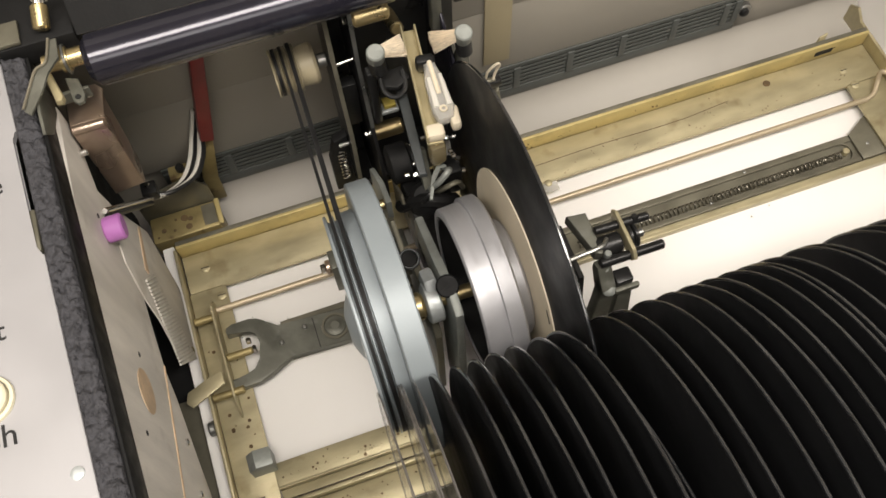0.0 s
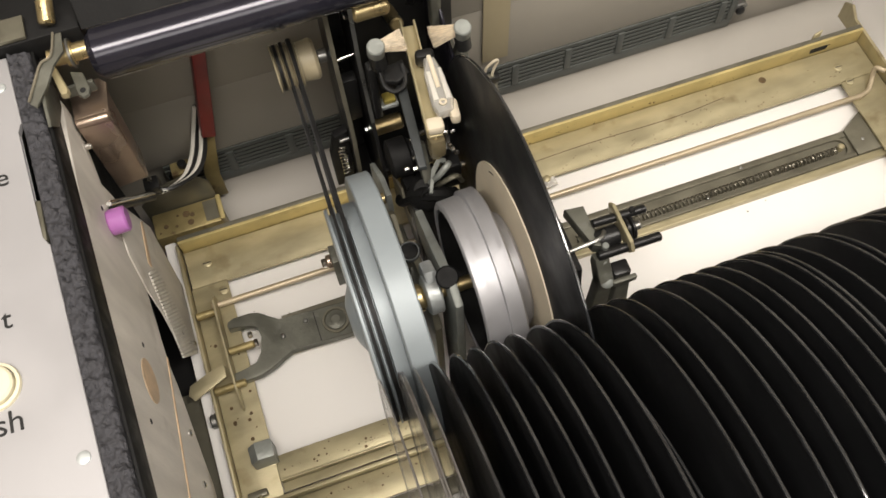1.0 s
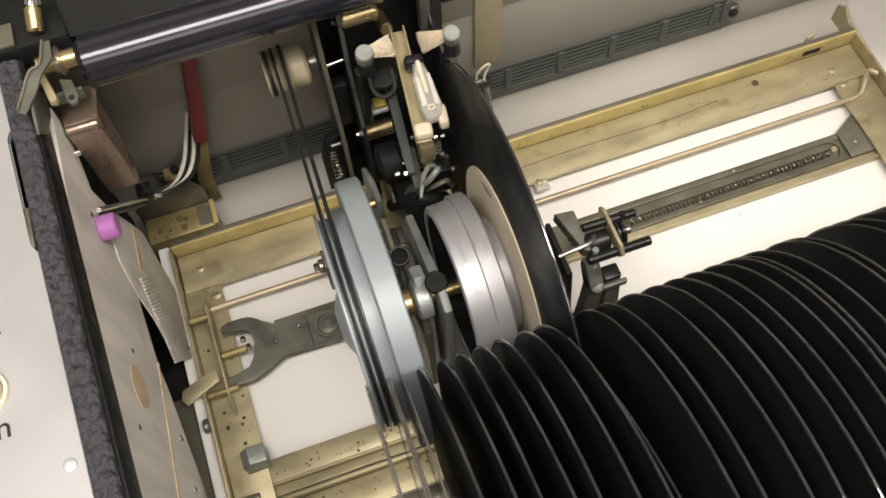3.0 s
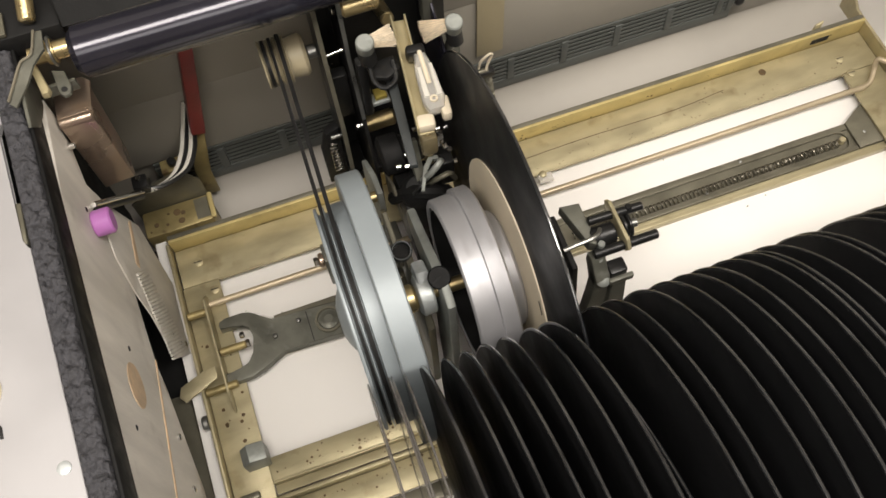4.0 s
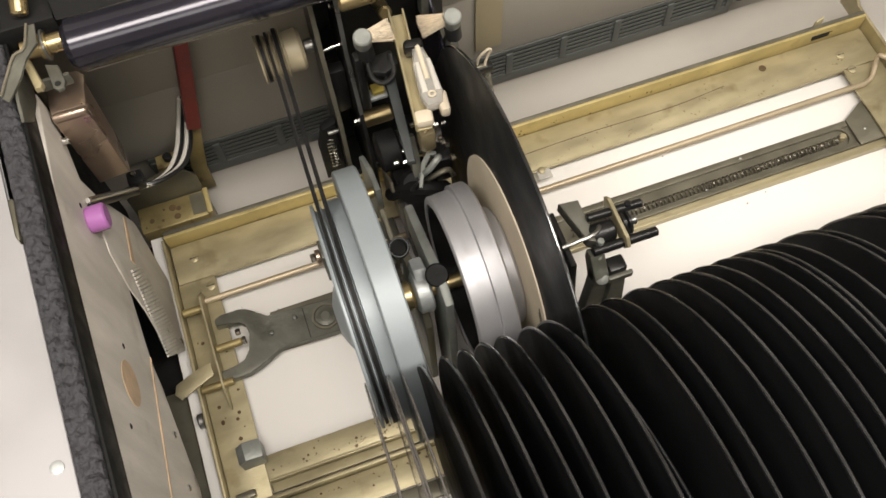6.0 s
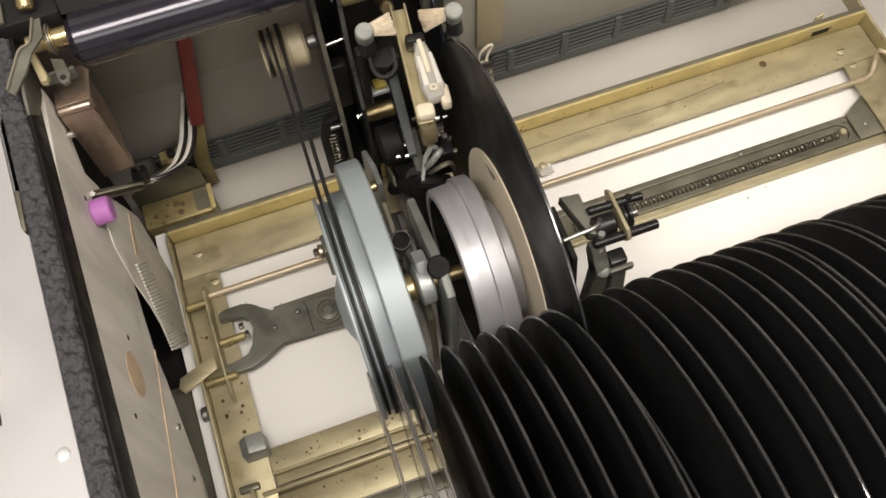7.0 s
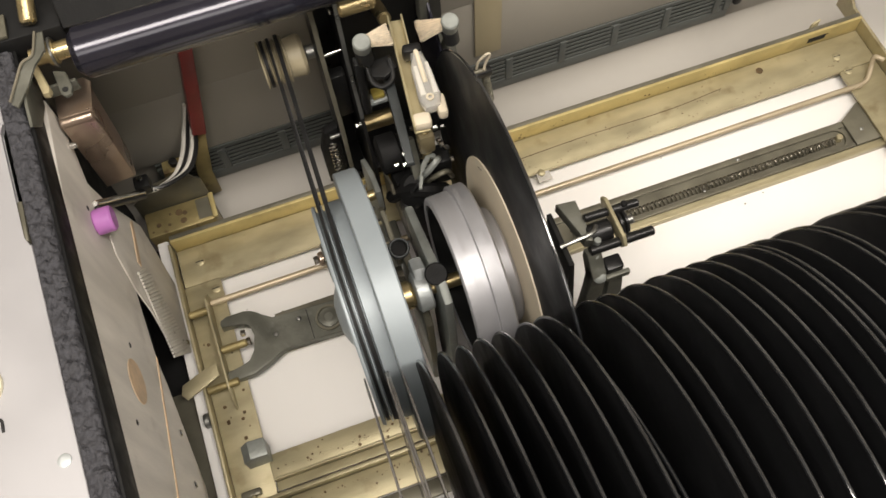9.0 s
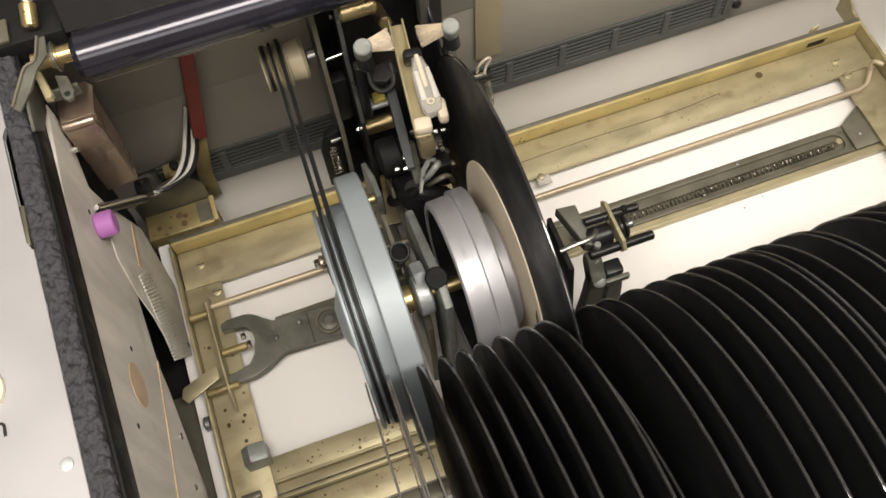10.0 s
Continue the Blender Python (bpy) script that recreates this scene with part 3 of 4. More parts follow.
    part("corner_tab", slab([(-0.0628, z - 0.0002), (-0.0518, z - 0.0002), (-0.0514, z + 0.014), (-0.0590, z + 0.015), (-0.0628, z + 0.0105)], "y", 0.1160, 0.1245, 0.0006), GREYCAST, f)
    part("corner_clip", box(-0.0690, -0.0600, 0.1030, 0.1060, z, z + 0.004, 0.0005), OLIVE, f)
    part("corner_clip", box(-0.0640, -0.0622, 0.0940, 0.1029, z, z + 0.006, 0.0005), ZINC, f)
    return f


rail_frame()


def guide_rod():
    g = thing("guide_rod", (0.12, 0.2025, 0.037), "thin gold-toned steel guide rod with a hooked end", "rod")
    part("rod", rod((-0.0640, 0.2022, 0.0385), (0.3020, 0.2030, 0.0385), 0.0016), TAN, g)
    part("hook", pipe([(0.3018, 0.2030, 0.0385), (0.3070, 0.2050, 0.0390), (0.3110, 0.2100, 0.0420), (0.3120, 0.2120, 0.0470), (0.3150, 0.2080, 0.0480)], 0.0013, 8), TAN, g)


guide_rod()
c = thing("cable_clip", (0.121, 0.2135, 0.037), "small clear plastic clip on the rail edge", "clip")
part("base", box(0.1175, 0.1250, 0.2085, 0.2140, 0.0371, 0.0380, 0.0003), CLEAR, c)
part("stud", screw_head((0.1205, 0.2135, 0.0381), (0, 0, 1), 0.0020), ZINC, c)


def slot_bar():
    s = thing("slot_bar", (0.1, 0.177, DZ), "olive metal slide bar with an oval slot holding a spring", "slide bar")
    z1 = 0.0345
    part("lip", box(-0.035, 0.3150, 0.1672, 0.1692, DZ, z1 + 0.0008, 0.0003), ZINC, s, "gold-toned front lip")
    part("ledge", box(-0.035, 0.3150, 0.1693, 0.1718, DZ, z1 - 0.0010, 0.0003), ZINC, s, "gold-toned front ledge")
    part("bed", box(-0.033, 0.3150, 0.1719, 0.1881, DZ, z1 - 0.0016), OLIVE, s)
    part("rear_strip", box(0.02, 0.2830, 0.1846, 0.1881, z1 - 0.0015, z1, 0.0003), OLIVE, s)
    part("front_strip", box(0.02, 0.2830, 0.1719, 0.1740, z1 - 0.0015, z1, 0.0003), OLIVE, s)
    arc = [(0.2750 + r * math.sin(radians(a)), 0.1793 + r * math.cos(radians(a))) for r, way in ((0.0053, 1), (0.0066, -1)) for a in range(0, 181, 15)[::way]]
    part("slot_end", slab(arc, "z", z1 - 0.0015, z1 - 0.0001), OLIVE, s)
    part("end_plate", slab([(0.2835, 0.1719), (0.3150, 0.1719), (0.3150, 0.1960), (0.2970, 0.1960), (0.2835, 0.1881)], "z", z1 - 0.0015, z1 + 0.0004, 0.0003), OLIVE, s)
    part("tension_spring", coil((0.122, 0.1762, z1 + 0.0008), (0.2740, 0.1780, z1 + 0.0008), 0.0018, 0.00042, 66), SPRING, s, "long thin dark tension spring")
    part("spring_post", rod((0.2765, 0.1790, z1 - 0.0016), (0.2765, 0.1790, z1 + 0.0022), 0.0018), ZINC, s)
    for x, y in ((0.2905, 0.1800), (0.3030, 0.1820), (0.2210, 0.1862), (0.1965, 0.1755)):
        part("rivet", screw_head((x, y, z1), (0, 0, 1), 0.0010, 0.0007), STEEL, s)
    return s


slot_bar()


def fork():
    f = thing("fork_plate", (-0.04, 0.18, DZ), "dark grey cast fork plate with a square gap", "bracket")
    out = [(-0.0587, 0.1882), (-0.0580, 0.1900), (-0.0551, 0.1912), (-0.0465, 0.1912), (-0.0430, 0.1902), (-0.0400, 0.1882), (-0.0367, 0.1844), (-0.0339, 0.1822), (0.0095, 0.1808), (0.0095, 0.1632),
           (-0.0316, 0.1658), (-0.0364, 0.1639), (-0.0400, 0.1612), (-0.0432, 0.1595), (-0.0486, 0.1579), (-0.0561, 0.1578), (-0.0615, 0.1588), (-0.0612, 0.1634), (-0.0537, 0.1632),
           (-0.0490, 0.1645), (-0.0455, 0.1690), (-0.0434, 0.1768), (-0.0444, 0.1828), (-0.0470, 0.1850), (-0.0516, 0.1860), (-0.0582, 0.1856)]
    part("plate", slab(out, "z", 0.0370, 0.0420, 0.0007), CAST, f)
    part("post", box(-0.018, -0.010, 0.1725, 0.1785, DZ, 0.0369), CAST, f)
    part("ring", ring([(0, 0.0068), (0.0010, 0.0066), (0.0010, 0.0056), (0, 0.0054)], (-0.0073, 0.1730, 0.0421), (-0.0073, 0.1730, 0.05), 28), OLIVE, f)
    part("hub", turned([(0, 0.0050), (0.0005, 0.0048), (0.0009, 0.0030), (0.0016, 0.0022)], (-0.0073, 0.1730, 0.0421), (-0.0073, 0.1730, 0.06), 24), CAST, f)
    part("seam", box(-0.0171, -0.0167, 0.1650, 0.1808, 0.0419, 0.0422), DARK, f)
    for x, y in ((-0.0340, 0.1735), (-0.0215, 0.1775)):
        part("rivet", screw_head((x, y, 0.042), (0, 0, 1), 0.0013), STEEL, f)
    g = thing("pin_plate", (-0.062, 0.18, 0.037), "thin brass plate carrying three brass pins", "bracket")
    part("plate", slab([(0.2060, 0.0370), (0.2010, 0.0370), (0.1470, 0.0370), (0.1450, 0.0380), (0.1530, 0.0470), (0.1900, 0.0500), (0.2000, 0.0500), (0.2060, 0.0420)], "x", -0.0618, -0.0608, 0.0002), ZINC, g)
    for (x0, x1, y) in ((-0.0715, -0.0620, 0.1962), (-0.0606, -0.0480, 0.1735), (-0.0715, -0.0560, 0.1560)):
        part("pin", rod((x0, y, 0.0448), (x1, y, 0.0448), 0.0019), DIRTY, g)
    part("nut", rod((-0.0500, 0.1788, 0.0440), (-0.0476, 0.1788, 0.0440), 0.0018, 6), CHROME, g)
    part("nut", rod((-0.0479, 0.1735, 0.0448), (-0.0459, 0.1735, 0.0448), 0.0022, 6), CHROME, g)
    part("wing", slab([(-0.0830, 0.1575), (-0.0816, 0.1620), (-0.0680, 0.1672), (-0.0640, 0.1670), (-0.0640, 0.1610), (-0.0806, 0.1542)], "z", 0.0460, 0.0472, 0.0003), ZINC, g)
    s = thing("side_bolt", (-0.0745, 0.145, 0.04), "small steel bolt on the rail side", "bolt")
    part("head", rod((-0.0770, 0.1440, 0.0400), (-0.0738, 0.1440, 0.0400), 0.0036, 20), STEEL, s)
    part("hole", rod((-0.0772, 0.1440, 0.0405), (-0.0765, 0.1440, 0.0405), 0.0014, 12), DARK, s)
    return f


fork()

# ---- left rear: lever, wires, terminal block ----


def rear_lever():
    v = thing("red_lever", (-0.045, 0.272, FZ), "brass strip lever with a dark red vinyl sleeve", "lever")
    part("sleeve", slab([(-0.0270, 0.160), (-0.0208, 0.160), (-0.0352, 0.081), (-0.0418, 0.083)], "y", 0.2693, 0.2785, 0.0010), RED, v, "dark red vinyl sleeve")
    part("strip", slab([(-0.0415, 0.0825), (-0.0355, 0.0805), (-0.0428, 0.0400), (-0.0428, 0.0200), (-0.0500, 0.0200), (-0.0500, 0.0440)], "y", 0.2748, 0.2764, 0.0003), DIRTY, v)
    b = thing("terminal_block", (-0.065, 0.26, FZ), "stained brass terminal block with rusty round holes", "block")
    part("block", box(-0.0835, -0.0480, 0.2500, 0.2655, FZ, 0.0360, 0.0012), DIRTY, b)
    part("ledge", box(-0.0640, -0.0440, 0.2440, 0.2498, FZ, 0.0300, 0.0006), DIRTY, b, "worn copper-coloured ledge")
    for x, y, r in ((-0.0770, 0.2560, 0.0013), (-0.0655, 0.2600, 0.0019), (-0.0625, 0.2588, 0.0013), (-0.0640, 0.2545, 0.0017), (-0.0715, 0.2545, 0.0008), (-0.0700, 0.2605, 0.0007), (-0.0805, 0.2530, 0.0006)):
        part("hole", rod((x, y, 0.0356), (x, y, 0.0363), r, 14), BROWN, b, "rusty round hole")
    part("recess", box(-0.0560, -0.0490, 0.2520, 0.2640, 0.0357, 0.0363), OLIVE, b, "dull olive recessed plate")
    part("side_tab", box(-0.0485, -0.0460, 0.2500, 0.2650, 0.0363, 0.0380, 0.0004), YELLOWZ, b, "bright bent tab")
    part("bracket", slab([(-0.0850, FZ), (-0.0480, FZ), (-0.0480, 0.050), (-0.0560, 0.062), (-0.0700, 0.058), (-0.0850, 0.045)], "y", 0.2660, 0.2672, 0.0003), OLIVE, b)
    for dx, mat, lab in ((0.0, WIREGLINT, "white wire"), (0.0024, BLACK, "black wire"), (0.0046, WIREGLINT, "white wire"), (0.0068, BLACK, "black wire")):
        w = thing("wire", (-0.06 + dx, 0.262, 0.06), lab + " sweeping up behind the lever", "wire", "wires by the lever")
        part("strand", pipe([(-0.0700, 0.2470 + dx * 0.3, 0.0830), (-0.0640 + dx * 0.4, 0.2490, 0.0800), (-0.0560 + dx, 0.2560, 0.0760), (-0.0500 + dx, 0.2670, 0.0750), (-0.0455 + dx * 0.8, 0.2780, 0.0790), (-0.0400 + dx * 0.6, 0.2800, 0.0950)], 0.0011, 8), mat, w)
    r = thing("switch_rod", (-0.07, 0.24, 0.09), "thin bright steel rod ending in a black clamp", "rod")
    part("rod", rod((-0.0752, 0.2040, 0.1500), (-0.0690, 0.2420, 0.0910), 0.0013), CHROME, r)
    part("sheath", rod((-0.0752, 0.2020, 0.1490), (-0.0692, 0.2400, 0.0900), 0.0011), BLACK, r)
    part("clamp", box(-0.0725, -0.0655, 0.2440, 0.2510, 0.0850, 0.0920, 0.0008), BLACK, r)
    part("nut", rod((-0.0690, 0.2480, 0.0921), (-0.0690, 0.2480, 0.0940), 0.0014, 6), CHROME, r)
    k = thing("relay", (-0.062, 0.272, 0.05), "small brown relay box behind the terminal block", "relay")
    part("body", box(-0.0640, -0.0540, 0.2690, 0.2770, FZ, 0.0600, 0.0008), DIRTY, k)
    part("cap", rod((-0.0575, 0.2730, 0.0601), (-0.0575, 0.2730, 0.0640), 0.0022), BLACK, k)


rear_lever()

# ---- turntable ----


def turntable():
    t = thing("turntable", (0.0, AY, AZ), "blue-grey belt wheel and spun aluminium platter on one shaft", "turntable")
    a, b = (0.0, AY, AZ), (1.0, AY, AZ)
    part("belt_wheel", ring([(0.0145, 0.0), (0.0145, 0.0543), (0.0150, 0.055), (0.0232, 0.055), (0.0238, 0.0543), (0.0238, 0.050), (0.0200, 0.048), (0.0200, 0.0)], a, b, 128), BLUE, t)
    part("belt_drum", ring([(0.0025, 0.0), (0.0025, 0.0447), (0.0030, 0.0452), (0.0038, 0.0452), (0.0041, 0.0424), (0.0061, 0.0424), (0.0063, 0.0448), (0.0067, 0.0448), (0.0069, 0.0424), (0.0092, 0.0424), (0.0095, 0.0450), (0.0144, 0.0450), (0.0144, 0.0)], a, b, 128), BLUE, t)
    part("hub", turned([(-0.0010, 0.006), (0.0004, 0.010), (0.0024, 0.014)], a, b, 40), BLUE, t)
    part("platter", ring([(0.0464, 0.0316), (0.0464, 0.0338), (0.0470, 0.0346), (0.0553, 0.0350), (0.0557, 0.0364), (0.0616, 0.0364), (0.0624, 0.0354), (0.0624, 0.0), (0.0606, 0.0), (0.0606, 0.0316)], a, b, 128), SILVER, t, "spun aluminium platter drum")
    part("platter_well", ring([(0.0470, 0.0312), (0.0601, 0.0312), (0.0601, 0.0045), (0.0586, 0.0045), (0.0586, 0.0304), (0.0470, 0.0304)], a, b, 64), BLACK, t, "blackened inside of the platter")
    part("hub_plate", rod((0.0625, AY, AZ), (0.0688, AY, AZ), 0.0240, 64), SILVER, t)
    part("shaft", rod((0.0030, AY, AZ), (0.0605, AY, AZ), 0.0029), BRASS, t, "brass shaft")
    return t


def disc_mesh(x, y, z, thick=0.0014, seg=128):
    h = thick / 2
    prof = [(-h, 0.0190), (-h, 0.0455), (-h * 0.8, 0.0462), (-h * 0.8, 0.0868), (h * 0.8, 0.0868), (h * 0.8, 0.0462), (h, 0.0455), (h, 0.0190)]
    return ring(prof, (x, y, z), (x + 1, y, z), seg)


def rim_mesh(x, y, z, thick=0.0014, seg=128):
    h = thick / 2
    prof = [(-h * 0.8, 0.08681), (-h * 0.78, 0.0871), (-h * 0.55, 0.08745), (-h * 0.12, 0.0876), (h * 0.12, 0.0876), (h * 0.55, 0.08745), (h * 0.78, 0.0871), (h * 0.8, 0.08681)]
    return ring(prof, (x, y, z), (x + 1, y, z), seg)


def playing_record():
    rec = thing("playing_record", (0.0705, AY, AZ), "black vinyl single with a plain cream label, spinning upright", "record")
    part("disc", disc_mesh(0.0705, AY, AZ), VINYL, rec)
    part("rim", rim_mesh(0.0705, AY, AZ), RIM, rec)
    lab = part("label", ring([(0, 0.0190), (0, 0.0448), (0.0006, 0.0448), (0.0006, 0.0190)], (0.0690, AY, AZ), (1.0, AY, AZ), 80), LABEL, rec, "cream paper label")
    for r, a0, a1 in ((0.0405, 112, 132), (0.0388, 114, 128), (0.0415, -52, -42)):
        pts = [(0.0688, AY + r * math.sin(radians(k)), AZ + r * math.cos(radians(k))) for k in range(a0, a1, 2)]
        part("print_line", pipe(pts, 0.00016, 5, smooth_steps=0), INK, lab)
    return rec


deck = turntable()
record = playing_record()


def motor_pulley():
    y, z = 0.2505, 0.1415
    p = thing("motor_pulley", (0.012, y, z), "cream three-groove motor pulley with black belts", "pulley")
    a, b = (0.0, y, z), (1.0, y, z)
    part("sheave", ring([(0.0018, 0.0), (0.0018, 0.0100), (0.0024, 0.0104), (0.0034, 0.0086), (0.0046, 0.0086), (0.0056, 0.0104), (0.0064, 0.0086), (0.0078, 0.0086), (0.0088, 0.0104), (0.0098, 0.0086), (0.0112, 0.0086), (0.0122, 0.0104), (0.0128, 0.0100), (0.0128, 0.0)], a, b, 64), PULLEY, p)
    part("boss", ring([(0.0130, 0.0), (0.0130, 0.0085), (0.0190, 0.0092), (0.0205, 0.0080), (0.0205, 0.0)], a, b, 48), PULLEY, p)
    part("idle_belt", ring([(0.0033, 0.0086), (0.0033, 0.0100), (0.0047, 0.0100), (0.0047, 0.0086)], a, b, 48), RUBBER, p)
    part("shaft", rod((0.0206, y, z), (0.0254, y, z), 0.0030), STEEL, p)
    return p


pulley = motor_pulley()


def belt_loop(x, w, r1, r2, y1, z1, thick=0.0014, slant=0.0):
    """A belt round the wheel and the motor pulley."""
    y2, z2 = 0.2505, 0.1415
    d = math.hypot(y2 - y1, z2 - z1)
    base, lean = math.atan2(z2 - z1, y2 - y1), math.acos((r1 - r2) / d)
    pts = []
    for cy, cz, r, a0, a1 in ((y1, z1, r1, base + lean, base + 2 * math.pi - lean), (y2, z2, r2, base - lean, base + lean)):
        for k in range(25):
            a = a0 + (a1 - a0) * k / 24
            pts.append((cy, cz, r, a, x if cy == y1 else x + slant))
    bm = bmesh.new()
    rows = [[bm.verts.new((bx + sx, cy + (r + sr) * math.cos(a), cz + (r + sr) * math.sin(a))) for sx, sr in ((-w, 0), (w, 0), (w, thick), (-w, thick))] for cy, cz, r, a, bx in pts]
    for p, q in zip(rows, rows[1:] + rows[:1]):
        for k in range(4):
            bm.faces.new((p[k], p[(k + 1) % 4], q[(k + 1) % 4], q[k]))
    return bm


drive = thing("drive_belt", (0.006, AY, AZ), "black rubber drive belt running to the motor pulley", "belt", "drive belts")
part("belt", belt_loop(0.0051, 0.0006, 0.0426, 0.0089, AY, AZ, slant=0.0020), RUBBER, drive)
drive = thing("drive_belt", (0.0100, AY, AZ), "black rubber drive belt running to the motor pulley", "belt", "drive belts")
part("belt", belt_loop(0.0080, 0.0008, 0.0426, 0.0089, AY, AZ, slant=0.0027, thick=0.0020), RUBBER, drive)

# ---- record rack ----


def record_rack():
    rack = thing("record_rack", (0.15, MY, FZ), "black slotted record rack beneath the row of singles", "rack")
    part("trough", box(-0.004, 0.31, MY - 0.03, MY + 0.03, FZ, 0.0525, 0.002), BLACK, rack)
    part("back_stop", box(-0.004, 0.31, MY - 0.105, MY - 0.095, FZ, 0.12, 0.002), BLACK, rack)
    first = thing("rack_record", (0.0, MY, MZ), "glossy black vinyl single standing in the rack", "record", "records in the rack")
    part("disc", disc_mesh(0.0, MY, MZ), VINYL, first)
    part("rim", rim_mesh(0.0, MY, MZ), RIM, first)
    lean = [(0.0297, 0.5, 0.9), (0.0360, 0.1, 0.6), (0.0434, 0.5, 1.2), (0.0489, 0.5, 0.1), (0.0586, 0.1, 0.5), (0.0649, 0.8, 0.7), (0.0811, 0.0, 0.8), (0.0883, -0.6, 0.9), (0.0962, 1.2, 0.1),
            (0.1040, 0.9, -0.7), (0.1131, 0.7, 0.3), (0.1204, -0.3, 0.1), (0.1280, -0.2, -0.2), (0.1342, -0.8, -0.5), (0.1366, -0.8, -0.4), (0.1434, -0.1, 0.4), (0.1536, -0.9, -0.6), (0.1566, -0.9, -0.6),
            (0.1716, -0.7, -0.4), (0.1773, -0.3, -0.2), (0.1858, -0.1, -0.1)]
    rnd = random.Random(4)
    lean += [(0.1940 + 0.0077 * k, rnd.uniform(-0.5, 0.5), rnd.uniform(-0.5, 0.5)) for k in range(13)]
    for x, ry, rz in lean:
        copy_thing(first, pose(x, MY, MZ, 0, ry, rz))
    copy_thing(first, pose(0.0700, MY - 0.002, MZ - 0.010, 0, 0.8, 2.6))
    first.matrix_basis = pose(0.0218, MY, MZ, 0, 0.4, 0.8)
    for x, ry, rz in ((0.0008, 1.3, -0.6), (0.0077, 0.6, -1.0), (0.0105, -0.4, 0.0), (0.0158, -1.2, 0.5)):
        c = thing("clear_divider", (x, MY, MZ), "smoky clear plastic divider disc at the end of the rack", "divider", "clear dividers")
        part("disc", disc_mesh(x, MY, MZ, 0.0009), SMOKE, c)
        part("rim", rim_mesh(x, MY, MZ, 0.0009), SMOKERIM, c)
        c.matrix_basis = pose(x, MY, MZ, 0, ry, rz)


record_rack()

# ---- player frame and its parts ----


def player_frame():
    m = thing("player_frame", (0.03, 0.24, FZ), "black steel plate frame of the player with brass spacers", "mechanism")
    p1 = [(0.262, 0.05), (0.262, 0.19), (0.240, 0.19), (0.237, 0.15), (0.228, 0.11), (0.232, 0.05)]
    part("side_plate", slab(p1, "x", 0.0255, 0.0270, 0.0004), BLACK, m)
    part("plate_edge", slab([(0.2399, 0.19), (0.2392, 0.19), (0.2362, 0.15), (0.2272, 0.11), (0.2312, 0.05), (0.2319, 0.05), (0.2279, 0.11), (0.2369, 0.15)], "x", 0.0253, 0.0272), OLIVE, m, "bare brass-coloured plate edge")
    p2 = [(0.262, 0.05), (0.262, 0.20), (0.236, 0.20), (0.2345, 0.15), (0.225, 0.12), (0.212, 0.09), (0.215, 0.05)]
    part("side_plate", slab(p2, "x", 0.0350, 0.0365, 0.0004), BLACK, m)
    part("plate_edge", slab([(0.2359, 0.20), (0.2352, 0.20), (0.2337, 0.15), (0.2242, 0.12), (0.2249, 0.12), (0.2344, 0.15)], "x", 0.0349, 0.0366), STEEL, m, "bare steel plate edge")
    part("rear_plate", box(0.0367, 0.0860, 0.2625, 0.2645, 0.03, 0.188), BLACK, m)
    part("rear_plate", box(0.0272, 0.0348, 0.2590, 0.2610, 0.0522, 0.190), BLACK, m)
    part("motor_bracket", slab([(0.0150, 0.0520), (0.0150, 0.0800), (0.0185, 0.0950), (0.0253, 0.0980), (0.0253, 0.0520)], "y", 0.2390, 0.2440, 0.0010), RUBBER, m)
    part("foot_plate", box(0.0255, 0.0690, 0.2390, 0.2620, FZ, 0.0520, 0.001), BLACK, m)
    for y, z in ((0.2370, 0.1780), (0.2361, 0.0982)):
        s = part("spacer", rod((0.0366, y, z), (0.0515, y, z), 0.0040, 24), BRASS, m, "brass spacer")
        part("screw_end", rod((0.0330, y, z), (0.0350, y, z), 0.0017, 8), CHROME, s)
    part("cross_pin", rod((0.0270, 0.2400, 0.1490), (0.0350, 0.2400, 0.1500), 0.0008), CHROME, m)
    part("cross_bar", box(0.0272, 0.0348, 0.2420, 0.2480, 0.1000, 0.1300, 0.001), BLACK, m)
    part("yoke", slab([(0.2200, 0.050), (0.2050, 0.060), (0.1870, 0.1050), (0.1880, 0.1180), (0.2000, 0.1150), (0.2200, 0.0950)], "x", 0.0300, 0.0325, 0.0005), GREYCAST, m)
    part("floor_arm", box(0.0260, 0.0400, 0.1880, 0.2140, DZ, 0.0400, 0.001), CAST, m)
    sp = thing("wound_spring", (0.0195, 0.235, 0.06), "small bright wound spring behind the wheel", "spring", "small springs")
    part("coil", coil((0.0205, 0.2340, 0.0930), (0.0200, 0.2250, 0.0850), 0.0019, 0.0004, 8), CHROME, sp)
    part("stud", rod((0.0205, 0.2380, 0.0930), (0.0254, 0.2380, 0.0930), 0.0010), STEEL, sp)
    sp = thing("wound_spring", (0.0195, 0.215, 0.06), "small bright wound spring above the wheel", "spring", "small springs")
    part("coil", coil((0.0195, 0.2120, 0.0840), (0.0198, 0.2050, 0.0800), 0.0027, 0.0005, 6), CHROME, sp)
    part("stud", rod((0.0198, 0.2040, 0.0760), (0.0300, 0.2040, 0.0760), 0.0010), STEEL, sp)
    part("hook_wire", pipe([(0.0198, 0.2040, 0.0760), (0.0230, 0.2030, 0.0850), (0.0290, 0.2100, 0.0900)], 0.0007, 6), STEEL, sp)


player_frame()


